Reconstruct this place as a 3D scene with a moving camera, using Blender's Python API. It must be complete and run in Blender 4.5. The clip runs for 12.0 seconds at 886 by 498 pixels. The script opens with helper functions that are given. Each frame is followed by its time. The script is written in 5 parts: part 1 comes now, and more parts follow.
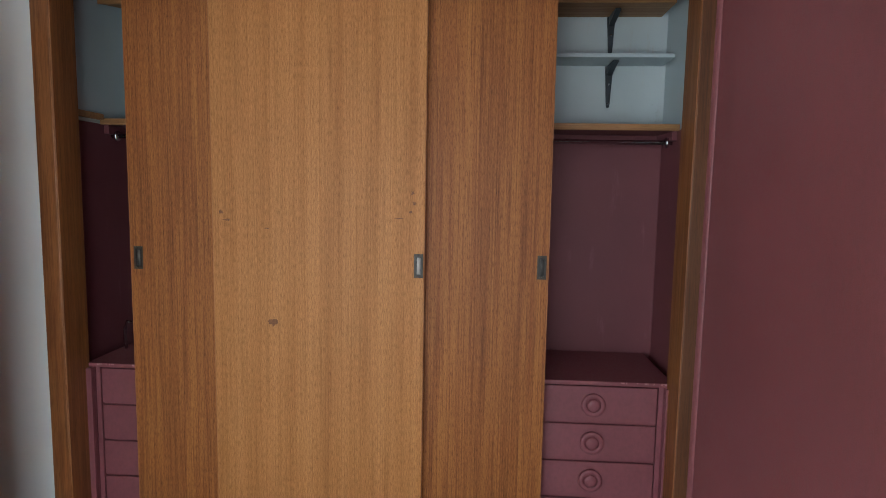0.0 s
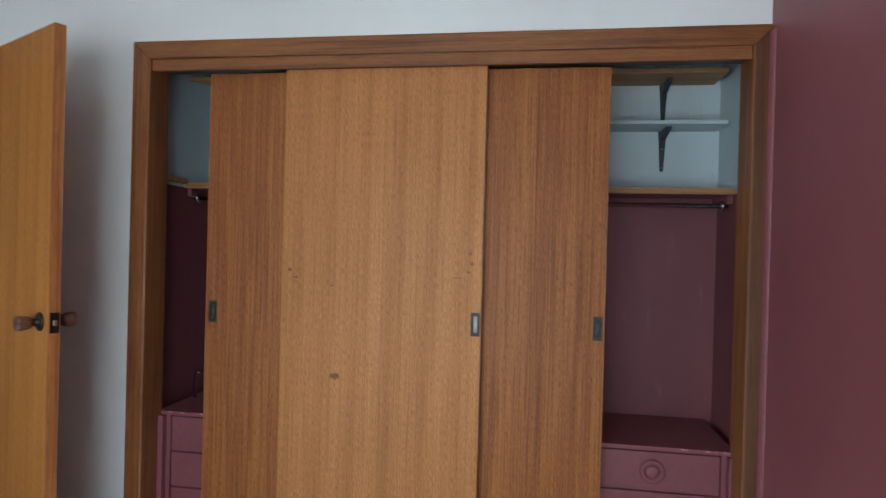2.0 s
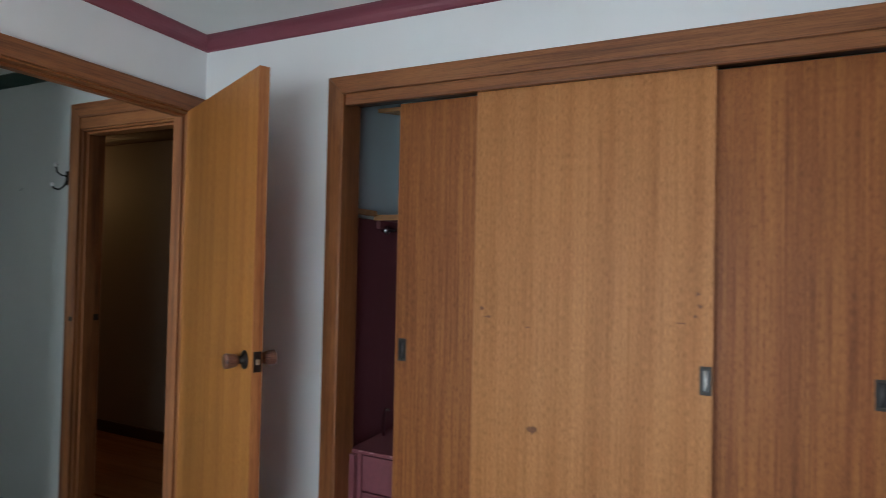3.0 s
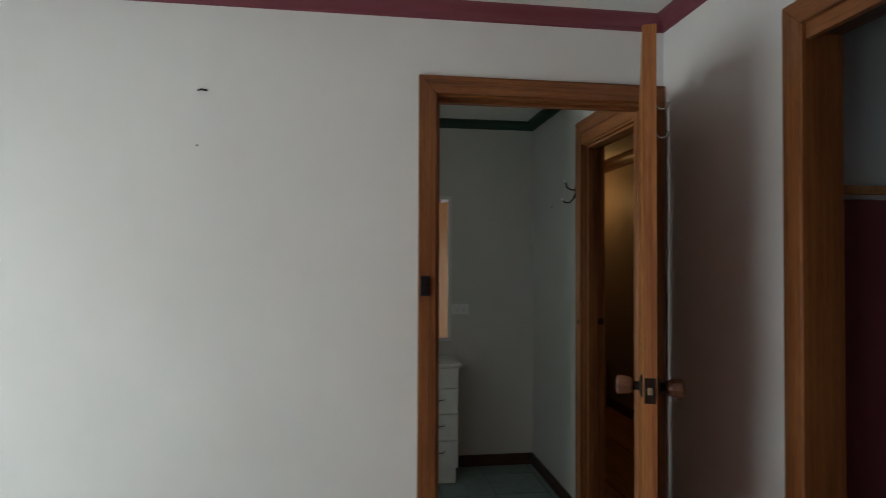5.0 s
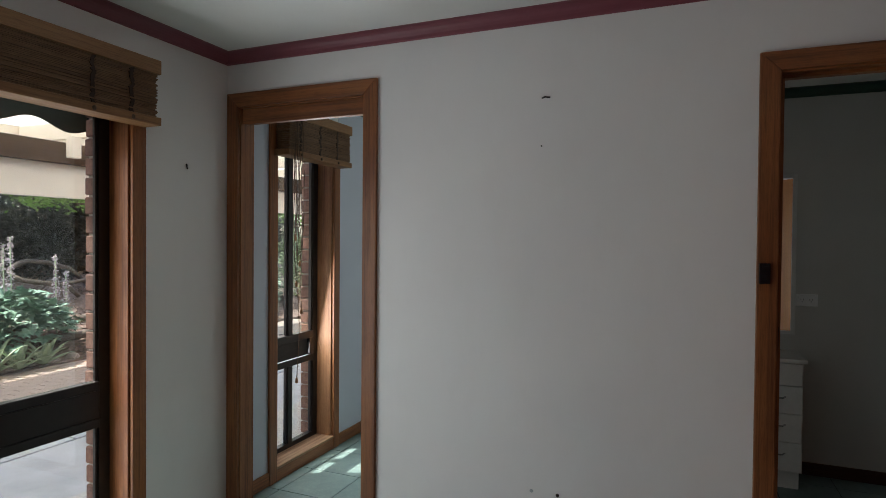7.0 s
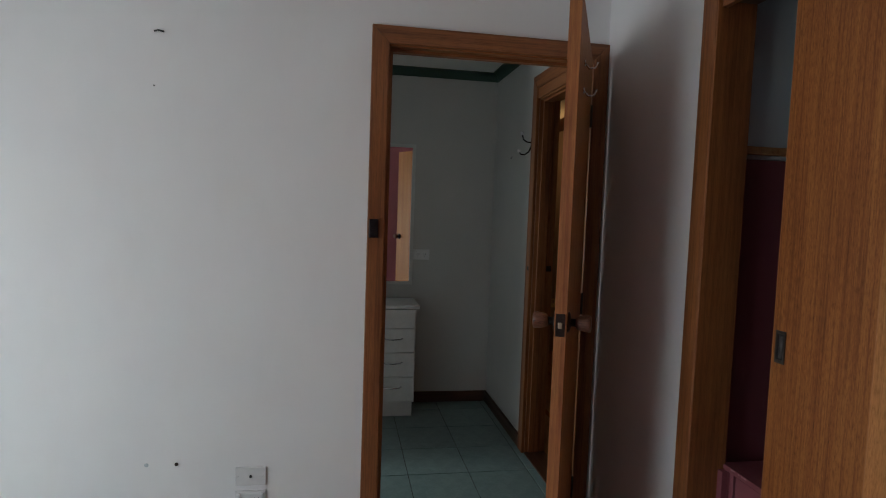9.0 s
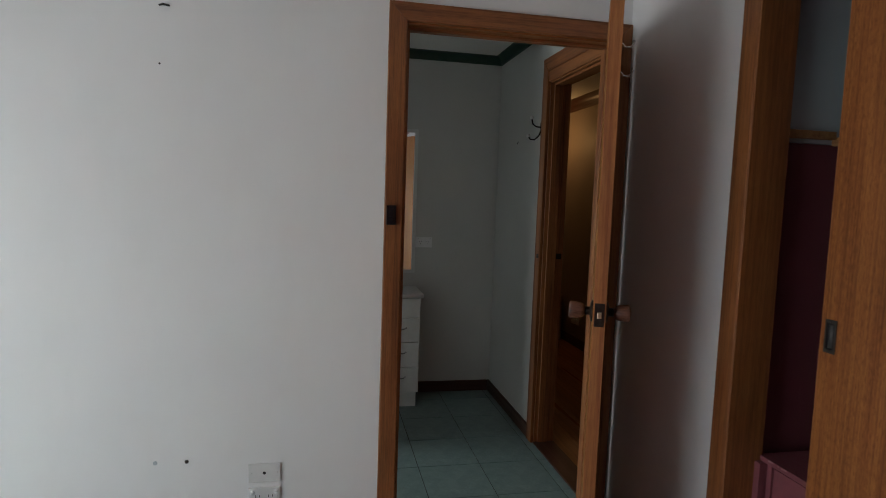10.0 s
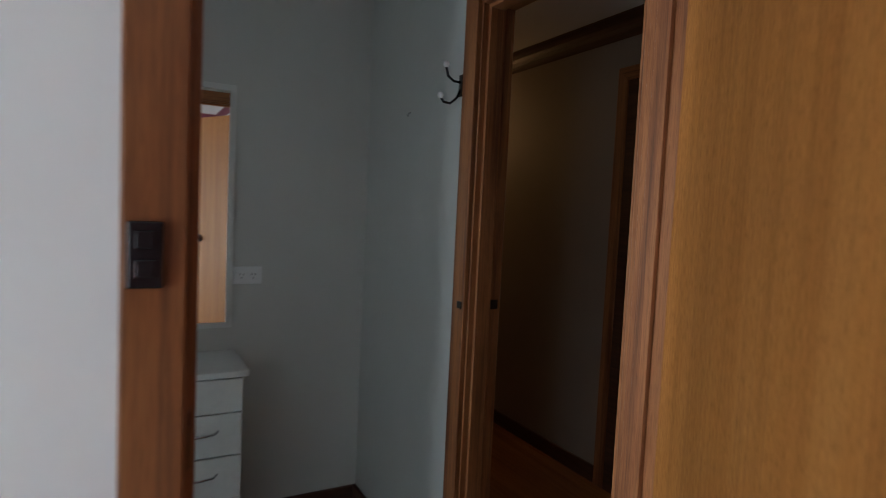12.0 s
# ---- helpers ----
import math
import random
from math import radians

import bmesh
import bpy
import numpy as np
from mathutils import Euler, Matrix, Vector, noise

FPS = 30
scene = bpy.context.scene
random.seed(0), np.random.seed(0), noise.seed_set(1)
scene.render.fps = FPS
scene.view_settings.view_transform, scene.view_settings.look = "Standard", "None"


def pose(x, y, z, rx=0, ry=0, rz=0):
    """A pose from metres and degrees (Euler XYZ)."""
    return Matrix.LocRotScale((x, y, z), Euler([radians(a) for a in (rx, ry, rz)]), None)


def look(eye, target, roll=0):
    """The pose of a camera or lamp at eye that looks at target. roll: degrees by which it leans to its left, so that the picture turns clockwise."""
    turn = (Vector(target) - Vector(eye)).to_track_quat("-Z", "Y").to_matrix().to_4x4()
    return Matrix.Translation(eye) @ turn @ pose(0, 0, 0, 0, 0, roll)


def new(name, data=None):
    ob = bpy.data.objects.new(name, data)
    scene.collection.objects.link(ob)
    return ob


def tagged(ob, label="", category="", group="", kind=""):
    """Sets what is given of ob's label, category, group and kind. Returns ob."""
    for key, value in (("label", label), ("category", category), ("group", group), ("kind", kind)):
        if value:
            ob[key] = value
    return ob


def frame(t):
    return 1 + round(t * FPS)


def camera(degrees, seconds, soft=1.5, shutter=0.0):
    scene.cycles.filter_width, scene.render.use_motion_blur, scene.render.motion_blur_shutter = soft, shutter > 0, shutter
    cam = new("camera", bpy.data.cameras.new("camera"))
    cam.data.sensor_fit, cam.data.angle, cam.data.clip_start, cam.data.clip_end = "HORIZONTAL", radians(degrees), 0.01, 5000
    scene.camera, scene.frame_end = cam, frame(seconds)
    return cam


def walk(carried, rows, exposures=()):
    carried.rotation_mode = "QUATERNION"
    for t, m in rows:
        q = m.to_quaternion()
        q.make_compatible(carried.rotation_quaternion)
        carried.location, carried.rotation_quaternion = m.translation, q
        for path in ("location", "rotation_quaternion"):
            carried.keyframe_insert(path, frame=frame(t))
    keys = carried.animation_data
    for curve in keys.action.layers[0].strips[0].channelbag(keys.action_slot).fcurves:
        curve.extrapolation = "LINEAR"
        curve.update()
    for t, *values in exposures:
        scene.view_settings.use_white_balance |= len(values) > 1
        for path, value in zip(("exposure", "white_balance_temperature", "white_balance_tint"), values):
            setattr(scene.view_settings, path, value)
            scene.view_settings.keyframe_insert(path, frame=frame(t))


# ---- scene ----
cam = camera(74.8, 12.0, soft=0.8, shutter=0.3)
PATH = [
    (0, (0.062, 0.081, 1.347), (-0.058, 2.067, 1.146), 1.0),
    (0.5, (0.077, 0.043, 1.292), (-0.05, 2.026, 1.058), 1.0),
    (1, (0.061, 0.006, 1.251), (-0.069, 1.988, 1.013), 1.3),
    (1.5, (0.064, -0.004, 1.3), (-0.092, 1.978, 1.085), 1.3),
    (2, (0.04, 0.005, 1.364), (-0.254, 1.984, 1.352), 1.5),
    (2.5, (-0.045, 0.082, 1.396), (-0.577, 2.01, 1.434), 1.4),
    (3, (-0.135, 0.209, 1.423), (-0.977, 2.023, 1.461), 1.2),
    (3.5, (-0.189, 0.326, 1.418), (-1.38, 1.932, 1.451), 0.8),
    (3.7, (-0.218, 0.394, 1.408), (-1.552, 1.884, 1.453), 0.8),
    (5.3, (0.042, 0.962, 1.433), (-1.957, 0.98, 1.465), 0.3),
    (5.5, (0.101, 0.967, 1.451), (-1.895, 0.845, 1.482), 0.5),
    (6, (0.192, 0.937, 1.462), (-1.755, 0.482, 1.491), 0.8),
    (6.5, (0.184, 0.866, 1.434), (-1.69, 0.17, 1.455), 0.6),
    (7, (0.173, 0.873, 1.435), (-1.675, 0.107, 1.402), 0.5),
    (7.5, (0.147, 1.01, 1.456), (-1.739, 0.348, 1.394), 0.9),
    (7.7, (0.115, 1.062, 1.462), (-1.818, 0.552, 1.397), 1.3),
    (9.3, (0.13, 0.989, 1.401), (-1.824, 1.388, 1.246), 2.0),
    (9.5, (0.134, 0.952, 1.406), (-1.819, 1.355, 1.244), 1.9),
    (10, (0.018, 0.896, 1.395), (-1.933, 1.298, 1.219), 2.0),
    (10.5, (-0.239, 0.885, 1.401), (-2.19, 1.283, 1.217), 2.1),
    (11, (-0.594, 0.867, 1.384), (-2.529, 1.338, 1.199), 2.2),
    (11.5, (-1.02, 0.946, 1.38), (-2.879, 1.664, 1.218), 2.5),
    (12, (-1.467, 1.122, 1.385), (-3.213, 2.088, 1.257), 2.7),
]
walk(cam, [(t, look(eye, target, roll)) for t, eye, target, roll in PATH],
     [(0, 3.12, 6080, 5), (1.0, 3.14, 5850, 3), (1.5, 3.12, 5850, 3), (2.0, 3.20, 5650, 1), (2.5, 3.09, 5950, 4), (3.5, 3.02, 5450, 3), (5.5, 2.13, 6550, 5), (6.5, 1.64, 6480, 9), (7.2, 1.62, 6350, 9),
      (9.3, 2.38, 6100, 8), (10.5, 2.40, 6300, 7), (11.0, 2.3, 6200, 5), (11.5, 2.35, 6080, 6), (12, 2.95, 5800, 8)])

# ---- world, sun, large lights ----
world = bpy.data.worlds.new("sky_world")
scene.world = world
world.use_nodes = True
wn = world.node_tree.nodes
sky = wn.new("ShaderNodeTexSky")
sky.sky_type = 'NISHITA'
sky.sun_disc = False
sky.sun_elevation = radians(58)
sky.sun_rotation = radians(155)
wn["Background"].inputs[1].default_value = 0.15
world.node_tree.links.new(sky.outputs[0], wn["Background"].inputs[0])

sun_data = bpy.data.lights.new("sun", 'SUN')
sun_data.energy = 3.5
sun_data.angle = radians(0.6)
sun_data.color = (1.0, 0.95, 0.86)
sun = new("sun", sun_data)
sun.matrix_world = look((3.0, -5.0, 6.0), (3.0 - 1.2, -5.0 + 2.6, 6.0 - 5.0))


def area_lamp(name, x, y, z, w, h, energy, color, aim):
    d = bpy.data.lights.new(name, 'AREA')
    d.shape, d.size, d.size_y, d.energy, d.color = 'RECTANGLE', w, h, energy, color
    ob = new(name, d)
    ob.matrix_world = look((x, y, z), aim)
    return ob


area_lamp("window_light", -0.56, -1.42, 1.00, 2.00, 1.55, 4.7, (0.97, 0.98, 1.0), (-0.56, 2.0, 1.00))
area_lamp("side_window_light", -2.88, -1.350, 1.20, 0.50, 1.10, 5.4, (0.94, 0.97, 1.0), (-2.88, 0.65, 0.80))
hall_data = bpy.data.lights.new("hall_bulb", 'POINT')
hall_data.energy, hall_data.color, hall_data.shadow_soft_size = 0.64, (1.0, 0.52, 0.18), 0.04
new("hall_bulb", hall_data).location = (-5.50, 2.96, 2.02)


# ---- materials ----
def principled(name, rough=0.6, metal=0.0):
    m = bpy.data.materials.new(name)
    m.use_nodes = True
    b = m.node_tree.nodes["Principled BSDF"]
    b.inputs["Roughness"].default_value = rough
    b.inputs["Metallic"].default_value = metal
    return m, m.node_tree.nodes, m.node_tree.links, b


def coords(n, l, scale, generated="Object"):
    tc = n.new("ShaderNodeTexCoord")
    mp = n.new("ShaderNodeMapping")
    mp.inputs["Scale"].default_value = scale
    l.new(tc.outputs[generated], mp.inputs[0])
    return mp.outputs[0]


def noise_tex(n, l, vec, scale, detail=4.0, rough=0.55):
    t = n.new("ShaderNodeTexNoise")
    t.inputs["Scale"].default_value = scale
    t.inputs["Detail"].default_value = detail
    t.inputs["Roughness"].default_value = rough
    l.new(vec, t.inputs["Vector"])
    return t.outputs["Fac"]


def ramp(n, l, fac, stops):
    r = n.new("ShaderNodeValToRGB")
    el = r.color_ramp.elements
    while len(el) < len(stops):
        el.new(0.5)
    for e, (p, c) in zip(el, stops):
        e.position, e.color = p, (*c, 1)
    l.new(fac, r.inputs[0])
    return r.outputs[0]


def mix_rgb(n, l, fac, a, b, mode='MIX'):
    m = n.new("ShaderNodeMix")
    m.data_type, m.blend_type = 'RGBA', mode
    for s, v in ((0, fac), (6, a), (7, b)):
        if isinstance(v, (int, float)):
            m.inputs[s].default_value = v
        elif isinstance(v, tuple):
            m.inputs[s].default_value = (*v, 1)
        else:
            l.new(v, m.inputs[s])
    return m.outputs[2]


def bump(n, l, b, height, strength=0.2, dist=0.002):
    k = n.new("ShaderNodeBump")
    k.inputs["Strength"].default_value = strength
    k.inputs["Distance"].default_value = dist
    l.new(height, k.inputs["Height"])
    l.new(k.outputs[0], b.inputs["Normal"])


def mul(c, f):
    return tuple(min(1.0, v * f) for v in c)


def paint(name, color, rough=0.55, vary=0.08, relief=0.12, scuff=None, mottle=0.0):
    """Rolled wall paint: large soft unevenness, fine roller stipple, faint scuffs."""
    m, n, l, b = principled(name, rough)
    v = coords(n, l, (1, 1, 1))
    big = noise_tex(n, l, v, 1.3, 3)
    col = ramp(n, l, big, [(0.3, mul(color, 1 - vary)), (0.7, mul(color, 1 + vary * 0.6))])
    if scuff:
        sc = noise_tex(n, l, coords(n, l, (9, 9, 1.6)), 2.2, 6, 0.7)
        mask = ramp(n, l, sc, [(0.60, (0, 0, 0)), (0.75, (1, 1, 1))])
        col = mix_rgb(n, l, mask, col, scuff)
    smear = noise_tex(n, l, coords(n, l, (3.0, 3.0, 1)), 1.7, 6, 0.65)
    col = mix_rgb(n, l, 0.16, col, ramp(n, l, smear, [(0.34, (0.90, 0.90, 0.885)), (0.50, (1, 1, 1))]), 'MULTIPLY')
    if mottle:
        rolled = noise_tex(n, l, coords(n, l, (1, 1, 0.7)), 85, 5, 0.6)
        col = mix_rgb(n, l, mottle, col, ramp(n, l, rolled, [(0.34, (0.62, 0.58, 0.58)), (0.50, (1, 1, 1)), (0.68, (1.35, 1.38, 1.38))]), 'MULTIPLY')
        l.new(ramp(n, l, rolled, [(0.3, (rough - 0.08,) * 3), (0.7, (rough + 0.12,) * 3)]), b.inputs["Roughness"])
    l.new(col, b.inputs["Base Color"])
    fine = noise_tex(n, l, v, 420, 2)
    bump(n, l, b, fine, relief, 0.0015)
    return m


def wood(name, dark, light, axis='z', fine=110.0, stretch=0.018, rough=0.42, bands=0.0, band_width=11.0, knots=False):
    """Timber with grain along one axis; bands gives the broad stripes of sliced veneer."""
    m, n, l, b = principled(name, rough)
    st = {'x': (stretch, 1, 1), 'y': (1, stretch, 1), 'z': (1, 1, stretch)}[axis]
    v = coords(n, l, st)
    f1 = noise_tex(n, l, v, fine, 6, 0.65)
    f2 = noise_tex(n, l, v, fine * 0.22, 4, 0.6)
    mixed = n.new("ShaderNodeMath")
    mixed.operation = 'MULTIPLY_ADD'
    l.new(f2, mixed.inputs[0])
    mixed.inputs[1].default_value = 0.40
    half = n.new("ShaderNodeMath")
    half.operation = 'MULTIPLY'
    l.new(f1, half.inputs[0])
    half.inputs[1].default_value = 0.60
    l.new(half.outputs[0], mixed.inputs[2])
    col = ramp(n, l, mixed.outputs[0], [(0.36, dark), (0.50, mul(light, 0.86)), (0.60, light)])
    if bands:
        bst = {'x': (0.02, 1, 1), 'y': (1, 0.02, 1), 'z': (1, 1, 0.02)}[axis]
        bn = noise_tex(n, l, coords(n, l, bst), band_width, 1.0, 0.3)
        col = mix_rgb(n, l, bands, col, ramp(n, l, bn, [(0.38, (0.60, 0.50, 0.44)), (0.50, (0.95, 0.93, 0.92)), (0.64, (1, 1, 1))]), 'MULTIPLY')
    if knots:
        kv = coords(n, l, {'x': (1.2, 6, 6), 'y': (6, 1.2, 6), 'z': (6, 6, 1.2)}[axis])
        kn = noise_tex(n, l, kv, 1.6, 5, 0.6)
        col = mix_rgb(n, l, 0.7, col, ramp(n, l, kn, [(0.30, (0.55, 0.42, 0.36)), (0.55, (1, 1, 1))]), 'MULTIPLY')
    pv = coords(n, l, {'x': (0.05, 1, 1), 'y': (1, 0.05, 1), 'z': (1, 1, 0.05)}[axis])
    pores = noise_tex(n, l, pv, 430, 3, 0.6)
    col = mix_rgb(n, l, 0.50, col, ramp(n, l, pores, [(0.36, (0.52, 0.43, 0.36)), (0.52, (1, 1, 1)), (0.66, (1, 1, 1))]), 'MULTIPLY')
    info = n.new("ShaderNodeObjectInfo")
    col = mix_rgb(n, l, 0.22, col, ramp(n, l, info.outputs["Random"], [(0.0, (0.78, 0.74, 0.70)), (1.0, (1, 1, 1))]), 'MULTIPLY')
    l.new(col, b.inputs["Base Color"])
    l.new(ramp(n, l, f2, [(0.3, (rough + 0.12,) * 3), (0.7, (rough - 0.06,) * 3)]), b.inputs["Roughness"])
    bump(n, l, b, f1, 0.10, 0.001)
    return m


def veneer(name, dark, mid_tone, light, leaf_w, stripe, shift=0.0, contrast=1.0, rough=0.5, fleck=0.9):
    """Sliced veneer: strips of one leaf_w laid side by side, each repeating the same stripes, with short flecks."""
    m, n, l, b = principled(name, rough)
    tc = n.new("ShaderNodeTexCoord")
    sp = n.new("ShaderNodeSeparateXYZ")
    l.new(tc.outputs["Object"], sp.inputs[0])

    def math_node(op, a, c):
        k = n.new("ShaderNodeMath")
        k.operation = op
        for s_, v_ in ((0, a), (1, c)):
            if isinstance(v_, (int, float)):
                k.inputs[s_].default_value = v_
            else:
                l.new(v_, k.inputs[s_])
        return k.outputs[0]
    q = math_node('DIVIDE', math_node('ADD', sp.outputs[0], shift), leaf_w)
    u = math_node('FRACT', q, 0.0)
    idx = math_node('FLOOR', q, 0.0)
    xz = n.new("ShaderNodeCombineXYZ")
    l.new(math_node('MULTIPLY', u, leaf_w), xz.inputs[0])
    l.new(math_node('MULTIPLY', sp.outputs[2], 0.03), xz.inputs[2])
    l.new(math_node('MULTIPLY', idx, 0.004), xz.inputs[1])
    wide = noise_tex(n, l, xz.outputs[0], stripe, 4, 0.6)
    c = ramp(n, l, wide, [(0.30, dark), (0.48, mid_tone), (0.68, light)])
    tone = math_node('FRACT', math_node('MULTIPLY', idx, 0.37), 0.0)
    c = mix_rgb(n, l, 0.95 * contrast, c, ramp(n, l, tone, [(0.0, (0.84, 0.80, 0.77)), (1.0, (1, 1, 1))]), 'MULTIPLY')
    fl = noise_tex(n, l, coords(n, l, (1, 1, 0.10)), 460, 3, 0.7)
    c = mix_rgb(n, l, fleck, c, ramp(n, l, fl, [(0.34, (0.42, 0.34, 0.28)), (0.47, (0.92, 0.91, 0.90)), (0.64, (1.28, 1.28, 1.28))]), 'MULTIPLY')
    str_n = noise_tex(n, l, coords(n, l, (1, 1, 0.010)), 200, 4, 0.65)
    c = mix_rgb(n, l, 0.80 * contrast, c, ramp(n, l, str_n, [(0.37, (0.58, 0.49, 0.43)), (0.49, (1, 1, 1)), (0.64, (1.16, 1.16, 1.16))]), 'MULTIPLY')
    big = noise_tex(n, l, coords(n, l, (1, 1, 1)), 2.2, 3)
    c = mix_rgb(n, l, 0.35, c, ramp(n, l, big, [(0.35, (0.85, 0.82, 0.80)), (0.65, (1, 1, 1))]), 'MULTIPLY')
    l.new(c, b.inputs["Base Color"])
    l.new(ramp(n, l, fl, [(0.3, (rough + 0.12,) * 3), (0.7, (rough - 0.05,) * 3)]), b.inputs["Roughness"])
    b.inputs["Specular IOR Level"].default_value = 0.35
    bump(n, l, b, fl, 0.18, 0.0008)
    return m


def plain(name, color, rough=0.5, metal=0.0, vary=0.15, scale=30.0):
    m, n, l, b = principled(name, rough, metal)
    f = noise_tex(n, l, coords(n, l, (1, 1, 1)), scale, 4)
    l.new(ramp(n, l, f, [(0.3, mul(color, 1 - vary)), (0.7, mul(color, 1 + vary))]), b.inputs["Base Color"])
    l.new(ramp(n, l, f, [(0.3, (rough * 0.85,) * 3), (0.7, (min(1, rough * 1.15),) * 3)]), b.inputs["Roughness"])
    return m


M_WALL = paint("white_wall_paint", (0.825, 0.835, 0.832), 0.5, 0.04, 0.10)
M_CEIL = paint("ceiling_paint", (0.83, 0.84, 0.82), 0.8, 0.04, 0.05)
M_MAROON = paint("maroon_wall_paint", (0.25, 0.079, 0.089), 0.40, 0.14, 0.5, mottle=0.30)
# Maroon taken darker than on the wall, with the cavity's shade in it.
M_MAROON_IN = paint("maroon_cupboard_shaded_paint", (0.175, 0.050, 0.062), 0.6, 0.12, 0.15, (0.21, 0.075, 0.088))
M_DRAWER = paint("maroon_drawer_paint", (0.215, 0.064, 0.078), 0.5, 0.12, 0.15, (0.17, 0.05, 0.06), mottle=0.25)
M_MAROON_GLOSS = paint("maroon_trim_paint", (0.23, 0.062, 0.085), 0.4, 0.08, 0.08)
# White dimmed to blue-grey so the paint carries the cupboard's inner shade.
M_WHITE_IN = paint("white_cupboard_shaded_paint", (0.46, 0.525, 0.55), 0.6, 0.10, 0.1, (0.45, 0.46, 0.44))
M_BLUE = paint("pale_blue_wall_paint", (0.61, 0.66, 0.75), 0.5, 0.04, 0.08)
M_ENS = paint("pale_grey_wall_paint", (0.555, 0.56, 0.525), 0.5, 0.05, 0.08)
M_GREEN = paint("dark_green_trim_paint", (0.020, 0.060, 0.045), 0.45, 0.1, 0.05)
# Cream hall paint darkened to brown; the hall's shade is in the colour.
M_HALLWALL = paint("hall_cream_shaded_paint", (0.24, 0.195, 0.160), 0.6, 0.06, 0.08)
M_TRIM_V = wood("trim_timber_upright", (0.135, 0.044, 0.015), (0.335, 0.130, 0.043), 'z', 90, 0.02, 0.4, knots=True)
M_TRIM_X = wood("trim_timber_along_x", (0.135, 0.044, 0.015), (0.335, 0.130, 0.043), 'x', 90, 0.02, 0.4, knots=True)
M_TRIM_Y = wood("trim_timber_along_y", (0.135, 0.044, 0.015), (0.335, 0.130, 0.043), 'y', 90, 0.02, 0.4, knots=True)
# Shaded copy of the trim timber for the frame's right side.
M_WR_TRIM = wood("wardrobe_trim_shaded", (0.060, 0.020, 0.008), (0.145, 0.054, 0.018), 'z', 90, 0.02, 0.55, knots=True)
M_DARKWOOD_X = wood("dark_skirting_x", (0.035, 0.014, 0.008), (0.075, 0.030, 0.016), 'x', 80, 0.02, 0.4)
M_DARKWOOD_Y = wood("dark_skirting_y", (0.035, 0.014, 0.008), (0.075, 0.030, 0.016), 'y', 80, 0.02, 0.4)
M_VEN_D = veneer("wardrobe_veneer_red", (0.265, 0.084, 0.020), (0.345, 0.124, 0.031), (0.42, 0.162, 0.042), 0.171, 36, 0.386, 1.0, fleck=0.78)
M_VEN_L = veneer("wardrobe_veneer_honey", (0.415, 0.165, 0.047), (0.49, 0.212, 0.065), (0.54, 0.245, 0.080), 0.131, 18, 0.386, 0.5, fleck=0.68)
M_LEAF = veneer("door_veneer_honey", (0.40, 0.150, 0.030), (0.45, 0.180, 0.038), (0.50, 0.212, 0.050), 0.160, 20, 0.0, 0.4, 0.45, fleck=0.5)
M_EDGE = wood("door_edge_timber", (0.27, 0.082, 0.022), (0.48, 0.185, 0.055), 'z', 60, 0.03, 0.5)
M_SHELFWOOD = wood("shelf_edge_timber", (0.24, 0.105, 0.036), (0.39, 0.20, 0.076), 'x', 70, 0.02, 0.5)
M_BLACK = plain("dark_bronze_frame", (0.012, 0.010, 0.010), 0.35, 0.0, 0.2)
M_DARKMETAL = plain("dark_oxidised_metal", (0.055, 0.045, 0.038), 0.38, 0.9, 0.3, 60)
M_BRACKET = plain("grey_blue_painted_steel", (0.045, 0.055, 0.065), 0.45, 0.4, 0.2)
M_STEEL = plain("dull_steel", (0.10, 0.095, 0.09), 0.5, 0.7, 0.2, 90)
M_CHROME = plain("chrome", (0.62, 0.63, 0.65), 0.16, 1.0, 0.05)
M_BRASS = plain("worn_brass", (0.55, 0.47, 0.33), 0.35, 1.0, 0.15, 90)
M_KNOB = wood("turned_knob_timber", (0.016, 0.006, 0.004), (0.20, 0.090, 0.055), 'y', 210, 0.22, 0.38)
M_PLASTIC = plain("white_plastic", (0.72, 0.73, 0.72), 0.35, 0, 0.03)
M_SLOT = plain("dark_slot", (0.015, 0.015, 0.015), 0.6)
M_BLACKPL = plain("black_plastic", (0.010, 0.010, 0.011), 0.22, 0, 0.2)
M_VANITY = plain("white_laminate", (0.66, 0.67, 0.64), 0.35, 0, 0.04)
M_BEAM = plain("cream_painted_beam", (0.90, 0.81, 0.69), 0.6, 0, 0.05, 5)
M_MORTAR = plain("mortar", (0.27, 0.235, 0.205), 0.9, 0, 0.15, 60)


def mirror_mat():
    m, n, l, b = principled("mirror_silver", 0.015, 1.0)
    b.inputs["Base Color"].default_value = (0.86, 0.88, 0.86, 1)
    return m


def glass_mat():
    m, n, l, b = principled("window_glass", 0.0)
    b.inputs["Transmission Weight"].default_value = 1.0
    b.inputs["IOR"].default_value = 1.45
    b.inputs["Base Color"].default_value = (0.97, 0.99, 0.98, 1)
    return m


